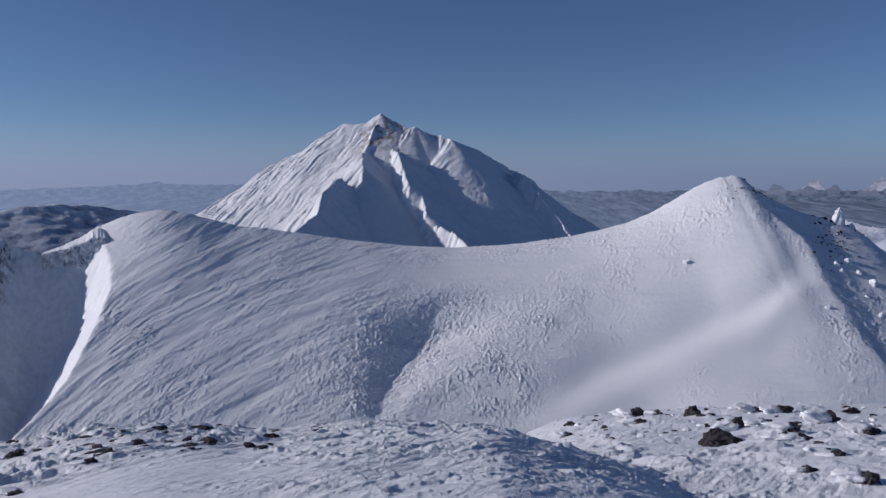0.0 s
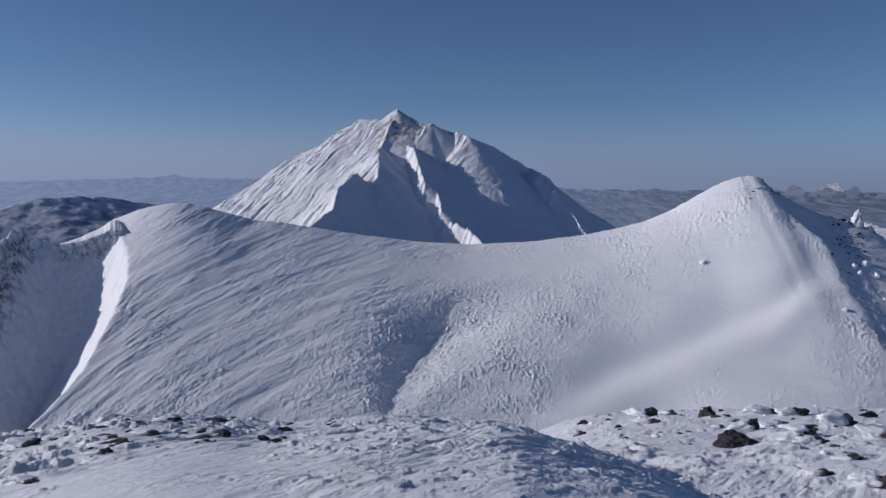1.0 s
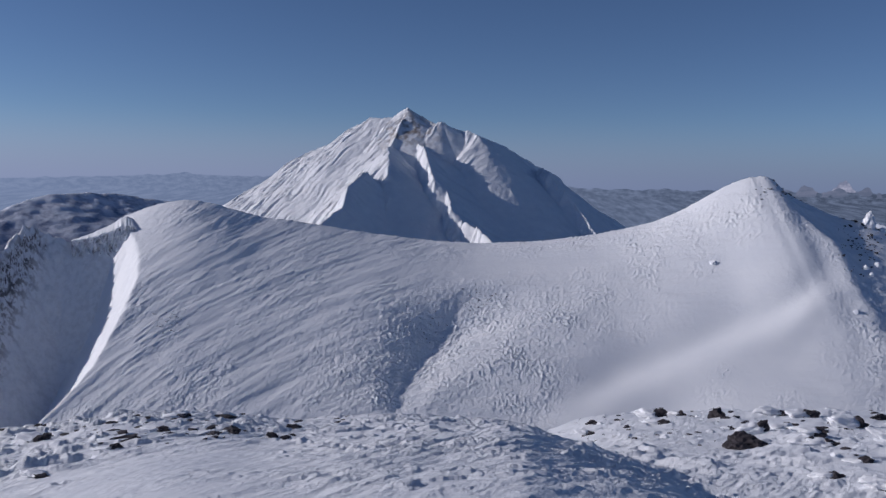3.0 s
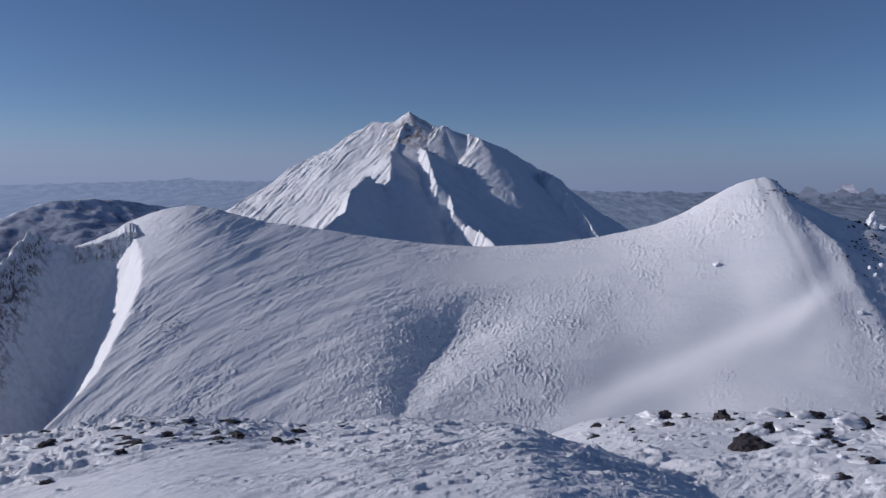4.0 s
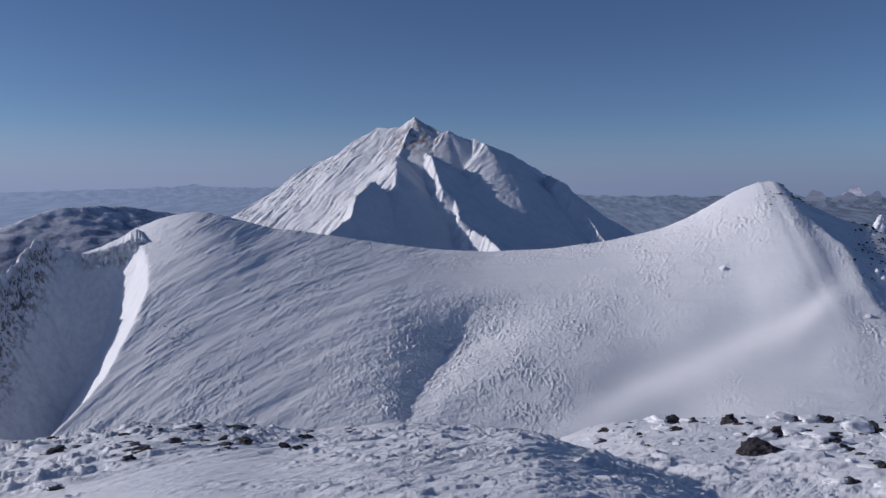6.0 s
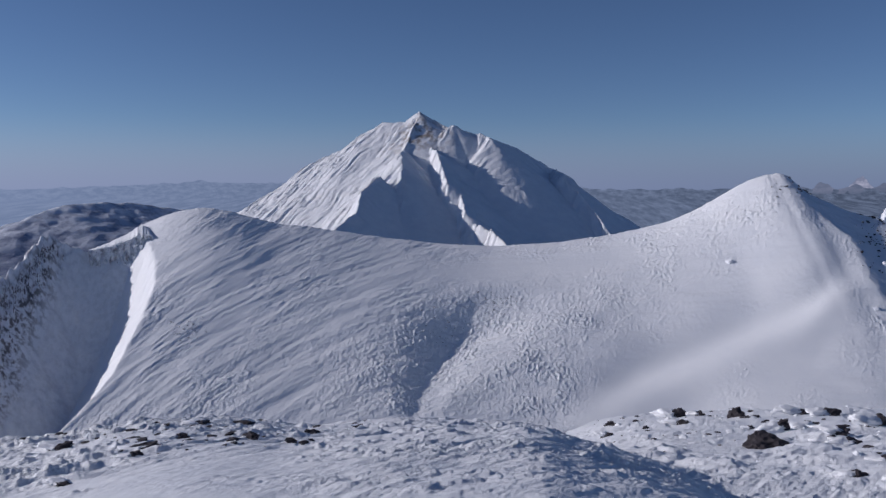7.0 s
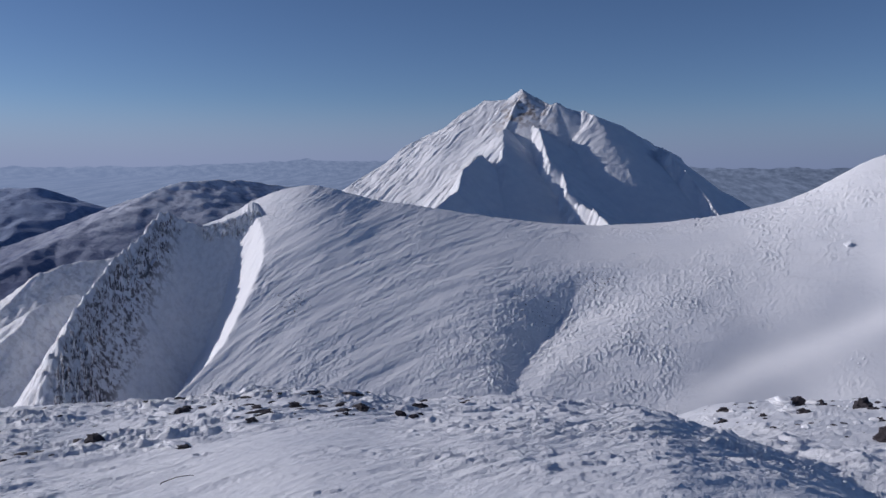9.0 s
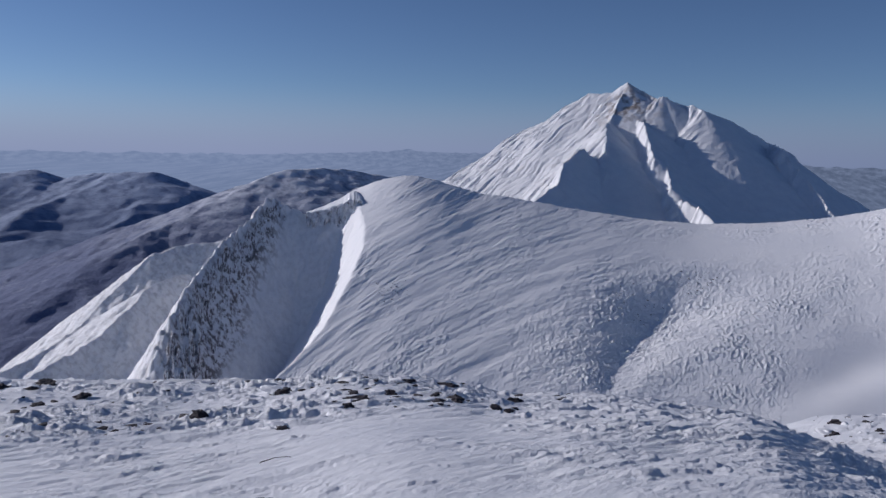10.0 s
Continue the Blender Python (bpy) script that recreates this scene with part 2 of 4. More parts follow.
# ---- the ground: the rounded summit underfoot, the bench beside it, the valleys and the plain out to the horizon ----
MOUND = [(-60, -14.6), (-46, -14.7), (-39.5, -15.3), (-29, -15.95), (-20, -15.95), (-11.5, -16.8), (-3.4, -16.7), (0, -16.7), (4.7, -17.1), (7.0, -17.8), (12.4, -19.2), (16.2, -20.4), (25, -24), (40, -26)]
BENCH = [(-20, -25), (0, -20.0), (5, -17.6), (8.7, -16.3), (14.6, -15.35), (20.2, -14.65), (29.2, -13.65), (45, -12.5), (60, -12.5)]


def dome(az, r, brow_el, brow, k):
    t = -tan(brow_el)
    t = t + (0.29 - t) * np.clip(1 - r / 5, 0, 1)
    z = EYE - t * r - k * (r - brow) ** 2
    rb = brow + 10
    steep = np.minimum(t + 20 * k, 0.75)
    return np.where(r > rb, EYE - t * rb - 100 * k - 210 * (1 - np.exp(-np.maximum(r - rb, 0) * steep / 210)), z)


def ground_parts(az, r):
    brow = knots(az, [(-60, 19), (-46, 18), (-30, 15), (-11, 12.5), (0, 12.5), (8, 10.5), (16, 8.5), (40, 8.0)])
    behind = soft_step(np.clip((np.abs(az) - 60) / 90, 0, 1) - 0.5)
    brow = brow + (12 - brow) * behind
    mound = dome(az, r, knots(az, MOUND) * (1 - behind) - 17 * behind, brow, EYE / brow**2)
    bench = dome(az, r, knots(az, BENCH) * (1 - behind) - 22 * behind, 22.0, 0.0064)
    z = soft_max(mound, bench, 0.08)
    x, y = polar(az, r)
    z = z - 150 * np.clip((r - 350) / 900, 0, 1) ** 0.8
    rise = np.clip((r - 1300) / 3500, 0, 1)
    z = z * (1 - rise) + (EYE - 75) * rise
    z = z + np.clip((r - 900) / 900, 0, 1) * 40 * (1 - rise) * fbm(x / 500, y / 500, 4)
    near = np.exp(-r / 60) * np.clip((r - 2.0) / 6.5, 0, 1)
    stony = np.clip((az - 6) / 6, 0, 1) * np.clip((r - 8) / 3, 0, 1)
    # wind-carved ridges of snow, drawn out along the wind, and calm sheets of fresh drift between them
    u, v = x * 0.62 + y * 0.78, -x * 0.78 + y * 0.62
    calm = soft_step((7.4 - r) / 2.4 + 0.5 * fbm(x / 1.5 + 50, y / 1.5, 2)) * soft_step((-15 - az) / 8) * np.clip(0.8 + 1.6 * fbm(x / 2.2 + 12, y / 1.4 + 5, 2), 0.1, 1)
    z = z + 0.12 * np.exp(-(((az + 1) / 11) ** 2)) * soft_step((8.2 - r) / 4) * np.clip((r - 2) / 2, 0, 1)
    carve = np.clip(0.6 + 1.1 * fbm(x / 2.6, y / 2.6, 2), 0.2, 1.4) * (1 - 0.6 * stony)
    z = z + near * (0.08 * fbm(x / 2.9 + 3, y / 2.9, 2) + carve * (1 - 0.3 * calm) * (0.038 * fbm(u / 1.3, v / 0.30, 5, 0.65)))
    # thin wind slabs with broken edges, lying over one another like shingles
    flank = np.clip((az + 19) / 15, 0, 1) * (1 - stony)
    dense = np.clip(0.42 + 1.7 * fbm(x / 1.6 + 9, y / 1.0, 3) + 0.5 * flank - 0.4 * stony, 0.06, 1.3) * (1 - 0.75 * calm)
    edge, run = 0.34 * x - 0.94 * y, 0.94 * x + 0.34 * y
    slabs = ((0.042, 0.26, 0.95, 5, 0.6), (0.030, 0.14, 0.5, 90, 0.75), (0.017, 0.08, 0.25, 160, 0.8))
    z = z + crusted(near * dense * (r < 24), edge, run, slabs)
    z = z + crusted(near * dense * (r < 24), x, y, ((0.045, 0.6, 0.2, 33, 0.35), (0.022, 0.2, 0.08, 210, 0.5)))
    z = z + crusted(near * np.clip(0.4 + 1.4 * fbm(x / 0.9 + 2, y / 0.6, 3), 0, 1) * (r < 15), edge, run, ((0.022, 0.075, 0.2, 210, 0.6),))
    rubbly = np.clip((-9 - az) / 6, 0, 1) * np.clip((r - 7.4) / 2.0, 0, 1) * np.clip(0.6 + 1.2 * fbm(x / 3 + 7, y / 3, 2), 0, 1)
    z = z + near * rubbly * (0.04 * np.clip(fbm(x / 0.45, y / 0.4, 3, 0.6), -0.1, 1))
    z = z + crusted(1.3 * near * rubbly * (r < 24), edge, run, slabs)
    z = z + crusted(0.5 * near * rubbly * (r < 24), x, y, ((0.10, 1.1, 0.42, 40, 0.6), (0.055, 0.5, 0.19, 60, 0.75), (0.03, 0.24, 0.10, 30, 0.8)))
    # drifts tailing off the bench's stones
    z = z + crusted(0.9 * near * stony * np.clip(0.5 + 1.5 * fbm(x / 2 + 6, y / 2, 2), 0, 1) * (r < 34), edge, run, ((0.06, 0.34, 0.9, 15, 0.5), (0.035, 0.18, 0.45, 75, 0.6)))
    z = z + crusted(near * stony * (r < 34), x, y, ((0.11, 1.3, 0.8, 20, 0.45), (0.045, 0.55, 0.35, 70, 0.35)))
    lumps = np.clip(fbm(x / 0.8 + 31, y / 0.8, 4, 0.6) - 0.16, 0, 1)
    return z + near * ((0.014 + 0.02 * stony) * (1 - 0.9 * calm) * lumps), np.clip((0.6 * carve + 0.35 * stony * (lumps + 0.4) + 0.4 * rubbly) * (1 - 0.6 * calm), 0, 1)


az_g = np.concatenate([np.arange(-180, -56, 3.0), np.arange(-56, -48, 0.5), np.arange(-48, 33, 0.08), np.arange(33, 179, 3.0), [180.0]])
r_g = np.concatenate([np.linspace(0, 3.3, 8), np.linspace(3.4, 5.5, 100), 5.56 * (14 / 5.56) ** np.linspace(0, 1, 280), 14.1 * (30 / 14.1) ** np.linspace(0, 1, 90), 30 * (4900 / 30) ** np.linspace(0.015, 1, 66)])
AZ, R = np.meshgrid(az_g, r_g)
gx, gy = polar(AZ, R)
gz, crust = ground_parts(AZ, R)
land = Relief(az_g, r_g, gz)
# beyond 3 km the ground glows in the painted haze colour
tagged(sheet("ground", gx, gy, gz, [near_snow, hazy_valley_forest, far_haze_glow], (R > 700).astype(int) + (R > 3000), None, crust), "wind-packed snow ground falling away into forested valleys", "ground", kind="structure")

# ---- the snow ridge across the saddle ----
SKYLINE = [(-45, -2.5), (-30, -2.5), (-22.9, -2.5), (-21.7, -2.0), (-19.06, -1.55), (-17.25, -1.87), (-15.05, -2.47), (-11.25, -3.02), (-7.35, -3.61), (-3.37, -4.07), (0.64, -4.28), (3.45, -4.15), (7.04, -3.73), (10.94, -2.98), (13.61, -2.16), (15.03, -1.45), (16.2, -0.7), (17.36, -0.02), (18.36, 0.5), (18.9, 0.69), (19.3, 0.72), (19.75, 0.78), (20.2, 0.66), (20.9, 0.3), (22.26, 0.05), (23.98, -0.45), (25.97, -0.75), (26.95, -1.1), (28.82, -2.5), (34, -5.2)]
EDGE = [(-17, -29.8), (-15.9, -28.9), (-12.91, -25.8), (-10.54, -24.4), (-8.43, -23.28), (-6.31, -22.5), (-4.95, -22.55), (-4.2, -22.7), (-3.4, -23.1), (-2.62, -23.3), (-1, -23.4)]
SPUR = [(-16, 33.0), (-11.16, 29.10), (-9.20, 27.51), (-7.16, 26.14), (-5.40, 25.16), (-3.68, 24.45), (-2.64, 23.34), (-1.74, 22.29), (-0.78, 21.57), (0.23, 20.6), (0.68, 20.2), (2, 20.1)]
BROAD = [(-45, -0.9), (-24, -2.3), (-19, -2.9), (-14, -3.3), (-8, -3.5), (2, -3.65), (8, -3.5), (14, -3.25), (19, -2.75), (24, -2.6), (34, -3.2)]
# the lie of the wind's strokes: how a stroke climbs with the bearing
COMB = [(-36, -9.5), (-28, -4.2), (-22, 0), (-16, 3.1), (-10, 5.6), (-4, 7.2), (2, 7.9), (8, 8.4), (20, 9.6), (34, 11)]


def ridge_parts(az, r):
    crest = knots(az, [(-45, 520), (-26, 472), (-19, 452), (-8, 440), (1, 440), (10, 442), (19.4, 446), (30, 470), (38, 500)])
    q = crest - r
    fade = np.clip(q / 70, 0, 1) + (1 - (1 - np.clip(q / 125, 0, 1)) ** 2 - np.clip(q / 70, 0, 1)) * soft_step((az - 13) / 6)
    lean = soft_step((az - 16) / 6) * np.clip(q, 0, 80) * 0.065
    el_top = knots(az - lean, SKYLINE) * (1 - fade) + knots(az, BROAD) * fade
    top = EYE + crest * tan(el_top)
    round_ = knots(az, [(-45, 14), (10, 14), (17, 4), (22, 4), (30, 12), (40, 12)])
    front = soft_plus(q, round_) - round_ * math.log(2)
    back = soft_plus(-q, 10) - 10 * math.log(2)
    z = top - 0.60 * np.where(q > 0, front, 0) - 0.55 * np.where(q < 0, back, 0)
    el = np.degrees(np.arctan2(z - EYE, r))
    m = r * np.pi / 180
    x, y = polar(az, r)
    wob = fbm(x / 25, y / 25, 3)
    # the edge of the couloir and the shaded flank of the top
    edge = (knots(el, EDGE) - az) * m + 0.8 * wob + 0.5 * fbm(x / 6, y / 6, 3)
    spur = (az - knots(el, SPUR)) * m + 1.4 * wob + 0.7 * fbm(x / 5, y / 5, 3)
    z = z - (1.0 + 0.4 * np.clip(q / 60, 0, 1)) * soft_plus(edge, 0.4) - (13.0 - 3.5 * np.clip((q - 25) / 40, 0, 1)) * (1 - np.exp(-soft_plus(spur, 0.8) / (15 + 5 * np.clip(q / 40, 0, 1))))
    # the gully below the saddle: a shaded hollow with a sharp sunny bank
    line = knots(el, [(-17, -5.2), (-15.7, -4.75), (-14.6, -4.5), (-13.5, -4.1), (-12.3, -3.35), (-11.1, -2.5), (-9.8, -1.5), (-8.8, -0.9), (-7.5, 0.9), (-6.5, 2.5)])
    off = (az - line) * m + 1.2 * wob + 0.8 * fbm(x / 5 + 8, y / 5, 3)
    deep = np.clip((-7.2 - el) / 2.2, 0, 1) * np.clip((el + 17.2) / 2, 0, 1)
    wide = knots(el, [(-17, 5), (-15, 8), (-13, 14), (-11, 22), (-9, 26)])
    z = z - deep * wide * (0.30 * np.where(off > 0, np.exp(-(off / (1.1 * wide)) ** 2), np.exp(-np.abs(off / (0.62 * wide)) ** 1.2)))
    # the long smooth drift below the top
    band = (el - knots(az, [(4, -17), (6.75, -15.9), (12.66, -13.2), (18.26, -10.2), (21.4, -8.5), (23.5, -6.9), (27, -5.5)])) * m
    on = np.clip((az - 4) / 7, 0, 1) * np.clip((26 - az) / 4, 0, 1)
    on = on * on * (3 - 2 * on)
    z = z - on * 2.3 * np.exp(-((band - 9) / 9) ** 2) + on * 1.3 * np.exp(-((band + 7) / 8) ** 2)
    # crusted lumps of buried dwarf pine, wind strokes, and smooth drifts between
    smooth = np.clip(on * np.exp(-((band + 6) / 26) ** 2) * 1.35, 0, 0.95)
    smooth = np.maximum(smooth, 0.8 * soft_step((az - 17) / 3) * soft_step((24 - az) / 3) * soft_step((-4 - el) / 2) * soft_step((el + 8.5) / 2))
    saddle = knots(az, [(-30, -20), (-9, -6.5), (-4, -6.3), (0, -6.0), (6, -5.6), (12, -4.6), (20, -4.0), (34, -4)])
    smooth = np.maximum(smooth, 0.75 * np.exp(-(((el - saddle) / 0.75) ** 2)) * np.clip((az + 9) / 5, 0, 1) * np.clip((13 - az) / 5, 0, 1))
    rough = np.clip(0.8 + 0.7 * fbm(x / 45, y / 45, 3), 0.35, 1.3) * (1 - smooth)
    scrub = deep * np.exp(-((off + 10) / 14) ** 2)
    for ba, be, size in ((-20.4, -9.9, 9), (1.2, -8.1, 10), (-3.9, -10.2, 16), (17.5, -13.6, 10), (21.8, -6.4, 10), (18.6, -1.6, 12), (-1.0, -10.9, 7), (21.3, -1.3, 6), (22.6, -2.7, 6), (23.9, -4.0, 7), (25.4, -5.2, 7), (26.9, -6.4, 8), (16.6, -4.6, 8), (3.2, -12.8, 13), (6.2, -13.6, 11), (-0.8, -13.6, 9), (8.5, -8.0, 9), (12.5, -6.2, 9)):
        scrub = scrub + np.exp(-(((az - ba) ** 2 + (el - be) ** 2) * m * m / size**2))
    scrub = np.clip(scrub, 0, 1)
    flank = soft_step((spur - 3) / 6) * soft_step((el + 5.5) / 2)
    scrub = scrub * (1 - 0.8 * flank)
    rough = (rough + 0.5 * scrub) * (1 - 0.6 * flank)
    west = soft_step((1 - az) / 10)
    down, along = -(el - knots(az, COMB)) * 11.5, az * 7.6
    upper = soft_step((el - knots(az, [(-30, -16), (-22, -13.5), (-14, -10.5), (-8, -9), (-3, -8), (4, -7)])) / 3)
    strokes = fbm(along / 5, down / 2.2, 4, 0.65) * (0.05 + 0.15 * west) * np.clip(0.9 + 0.9 * fbm(x / 14, y / 14, 2), 0.3, 1.7)
    plates = np.clip(0.22 + 1.7 * fbm(along / 26 + 3, down / 10, 3), 0.0, 1.25) * west * (0.25 + 0.75 * upper) * (1 - smooth)
    z = z + crusted(plates, down, along, ((0.27, 4.2, 15, 11, 0.5), (0.19, 2.3, 7, 47, 0.6)))
    z = z + crusted(np.clip(plates + 0.25 * west * (1 - upper), 0, 1.2), down, along, ((0.14, 1.3, 3.2, 83, 0.7),))
    # rime crust: small broken scales facing the wind
    patchy = np.clip(0.62 + 0.9 * fbm(x / 13 + 4, y / 13, 4, 0.6), 0.2, 1.2)
    claw, rim = along * 0.80 + down * 0.60, along * -0.60 + down * 0.80
    crisp = np.clip(rough * patchy * (1 - 0.75 * west) + 0.5 * scrub + 0.22 * west * (1 - upper) * rough, 0, 1.5)
    z = z + crusted(crisp, claw, rim, ((0.16, 1.8, 1.2, 21, 0.45), (0.10, 1.0, 0.75, 57, 0.55)))
    lumps = np.clip(fbm(x / 1.7, y / 1.5, 4, 0.7) + 0.06, 0, 1) * patchy * (0.46 - 0.24 * west * upper - 0.21 * west) * (1 + 0.3 * scrub)
    return z + rough * (0.8 * strokes + lumps) + 0.55 * fbm(along / 45, down / 13, 3) * (1 - smooth), rough


az_axis = np.concatenate([np.arange(-36, -30, 0.2), np.arange(-30, 30, 0.056), np.arange(30, 35, 0.2)])
r_axis = np.concatenate([np.linspace(220, 284, 6), np.linspace(288, 462, 400), np.linspace(462.6, 488, 30), np.linspace(493, 620, 14)])
az_r, r_r = np.meshgrid(az_axis, r_axis)
rx, ry = polar(az_r, r_r)
rz, crust = ridge_parts(az_r, r_r)
ridge = Relief(az_axis, r_axis, rz)
tagged(sheet("snow_ridge", rx, ry, rz, [ridge_snow], None, None, crust), "broad wind-crusted snow ridge with a saddle and a pointed top", "ridge", kind="structure")


def patch(name, x0, x1, y0, y1, step, lines, mats, relief, floor_z=-400, bare=None):
    x, y = np.meshgrid(np.arange(x0, x1, step), np.arange(y0, y1, step))
    z = np.maximum(tents(x, y, lines), floor_z)
    return sheet(name, x, y, z + relief(x, y, z), mats, None, bare(x, y, z) if bare else None)


def chain(*pts):
    return [spot(*p) for p in pts]


def beside(x, y, points):
    """Distance from a ridge line, to its right positive."""
    best, sign = np.full(x.shape, 1e9), np.ones(x.shape)
    for (ax, ay, _), (bx, by, _) in zip(points, points[1:]):
        dx, dy = bx - ax, by - ay
        t = np.clip(((x - ax) * dx + (y - ay) * dy) / (dx * dx + dy * dy), 0, 1)
        ox, oy = x - ax - t * dx, y - ay - t * dy
        d = np.hypot(ox, oy)
        sign = np.where(d < best, np.sign(dy * ox - dx * oy), sign)
        best = np.minimum(best, d)
    return best * sign


# ---- the great peak ----
PEAK = [
    (chain((-4.32, 5.08, 1500), (-4.6, 4.73, 1502), (-5.31, 4.41, 1506), (-6.1, 4.33, 1514), (-6.8, 4.36, 1520), (-7.16, 4.16, 1526), (-8.26, 3.3, 1545), (-9.04, 2.9, 1560), (-9.63, 2.43, 1572), (-10.41, 2.23, 1586), (-11.18, 1.8, 1600), (-11.96, 1.01, 1616), (-13.12, 0.12, 1640), (-14.26, -0.73, 1660), (-15.4, -1.31, 1680), (-17.07, -1.87, 1700), (-22, -5, 1740)), 0.75, 0.50),
    (chain((-4.32, 5.08, 1500), (-3.81, 4.65, 1498), (-3.33, 4.58, 1491), (-2.74, 4.23, 1479), (-2.23, 4, 1469), (-1.87, 4.15, 1461), (-1.35, 3.8, 1500)), 0.50, 1.03),
    (chain((-1.35, 3.8, 1500), (-0.56, 3.61, 1478), (0.64, 3.33, 1435), (1.23, 3.05, 1455)), 0.74, 0.81),
    (chain((1.23, 3.05, 1455), (2.43, 2.62, 1503), (3.42, 2.02, 1530)), 0.50, 0.84),
    (chain((3.42, 2.02, 1530), (4.62, 1.27, 1552), (5.81, 0.79, 1564), (6.41, 0.44, 1570), (6.81, -0.35, 1576), (7.6, -0.83, 1584), (8.59, -1.54, 1594), (9.77, -2.12, 1606), (10.94, -2.82, 1620), (14, -6, 1640)), 1.38, 1.52),
    (chain((-5.415, -0.7462, 1270), (-6.564, 0.009517, 1281), (-7.11, 0.52, 1257), (-8.42, -0.55, 1193), (-8.91, -1.93, 1129), (-10.62, -3.195, 1091), (-13.01, -6.005, 1087)), 0.85, 1.56),
    (chain((-4.21, 3.728, 1516), (-4.479, 2.888, 1505), (-5.6, 2.22, 1367), (-5.611, 1.417, 1304), (-5.62, 0.24, 1262), (-5.481, -1.104, 1223)), 0.73, 0.82),
    (chain((-3.896, 2.89, 1439), (-3.118, 2.308, 1365), (-2.75, 1.04, 1316), (-2.408, 0.1627, 1275), (-1.68, -0.04, 1279), (-1.44, -0.76, 1257), (-1.16, -1.96, 1211), (-0.8064, -2.724, 1199), (0.64, -3.36, 1167), (1.85, -4.36, 1128), (3, -7, 1114)), 0.56, 1.80),
    (chain((-1.87, 4.15, 1517), (-1.725, 2.812, 1505), (-2.511, 2.316, 1459)), 1.15, 0.68),
    (chain((0.6621, 3.125, 1452), (1.63, 1.63, 1396), (2.377, 0.379, 1356), (3.04, -0.56, 1324), (3.674, -1.596, 1345), (5.071, -2.229, 1372), (5.9, -2.659, 1388), (6.911, -5.354, 1318)), 0.88, 1.04),
    (chain((5, 1.1, 1509), (5.81, 0.66, 1424), (6.41, -0.3, 1395), (6.81, -0.55, 1384), (8, -1.94, 1350), (8.912, -3.273, 1315), (11, -6, 1282)), 0.75, 0.97),
]


def sunny(z):
    """1 where the ground rises eastward, on the wind-fluted sides."""
    return np.clip(np.gradient(z, axis=1) / 1.5 * 1.7, 0, 1)


def peak_relief(x, y, z):
    w = sunny(z)
    c, a = (x - 0.75 * y) / 1.25 + 8 * fbm(x / 65, y / 65, 3), (0.75 * x + y) / 1.25
    flute = 1.15 * ridged(c / 30, a / 230, 2) * (0.8 + 0.8 * fbm(x / 80, y / 80, 2)) + 0.75 * ridged(c / 11, a / 110, 3)
    return (0.06 + 0.94 * w) * (4.3 * flute - 3.3) + 1.2 * fbm(x / 30, y / 30, 4) + w * 0.8 * fbm(x / 5, y / 5, 3)


def peak_bare(x, y, z):
    cx, cy, _ = spot(-4.3, 3.0, 1447)
    face = np.exp(-(((x - cx) / 50) ** 2) - ((y - cy) / 42) ** 2)
    return np.clip(1.2 * face + 0.35 * sunny(z) * np.clip(fbm(x / 60, y / 60, 3), 0, 1), 0, 1)


tagged(patch("peak", -600, 400, 1070, 1745, 1.5, PEAK, [peak_snow], peak_relief, -150, peak_bare), "steep snow-covered mountain peak with brown rock bands", "mountain", kind="structure")

# ---- the rocky spur beside the couloir, and the ridge below it ----
JAG = chain((-24.0, -4.6, 446), (-26.39, -4.3, 456), (-28.14, -3.72, 459), (-29.09, -3.22, 459), (-30.44, -4.89, 444), (-32.17, -6.43, 428), (-33.5, -8.14, 413), (-34.64, -9.45, 402), (-35.59, -11.12, 391), (-36.37, -13.33, 381), (-36.69, -15.91, 371), (-37, -20, 355))
LOWER = chain((-31, -5.9, 520), (-32.35, -6.24, 520), (-34.58, -6.39, 520), (-36.58, -6.92, 515), (-38.58, -8.73, 500), (-41.78, -11.85, 480), (-44.15, -13.26, 470), (-46.11, -14.1, 460), (-52, -17, 440))
SPURS = [
    (JAG, 1.2, 1.6),
    (LOWER, 0.75, 0.8),
    (chain((-34.5, -8.3, 488), (-35.68, -8.63, 480), (-37.13, -9.26, 468), (-38.23, -10.53, 455), (-40.02, -12.09, 442), (-41.76, -13.23, 432), (-44.13, -14.3, 420), (-46, -16, 410)), 0.95, 0.62),
]


def spur_relief(x, y, z):
    d = beside(x, y, JAG[3:])
    crag = np.exp(-np.where(d < 0, (d / 22) ** 2, (d / 14) ** 2))
    along = x * 0.55 + y * 0.83
    return crag * (1.9 * ridged(along / 5.5, d / 40, 4) - 1.2 + 1.8 * fbm(x / 3, y / 3, 3)) + 0.9 * fbm(x / 9, y / 9, 5, 0.6) + np.clip((d - 18) / 14, 0, 1) * (0.6 * fbm(x / 16, y / 16, 4, 0.6) + 0.35 * fbm(x / 2.5, y / 2.5, 3, 0.6))


def spur_bare(x, y, z):
    d = -beside(x, y, JAG[3:])
    wide = 7 + 0.30 * np.clip(-20 - z, 0, 70)
    zone = np.clip((d - 0.5) / 4, 0, 1) * np.clip((wide - d) / 7, 0, 1)
    scrub = 0.12 + 0.13 * np.clip((-d - 25) / 15, 0, 1) + 0.3 * np.exp(-(((d + 6) / 8) ** 2))
    return np.clip(zone * 1.1 + scrub, 0, 1)


tagged(patch("rocky_spur", -460, -130, 230, 600, 0.9, SPURS, [spur_snow], spur_relief, -260, spur_bare), "steep rimed rock spur above a shaded snow couloir", "ridge", kind="structure")

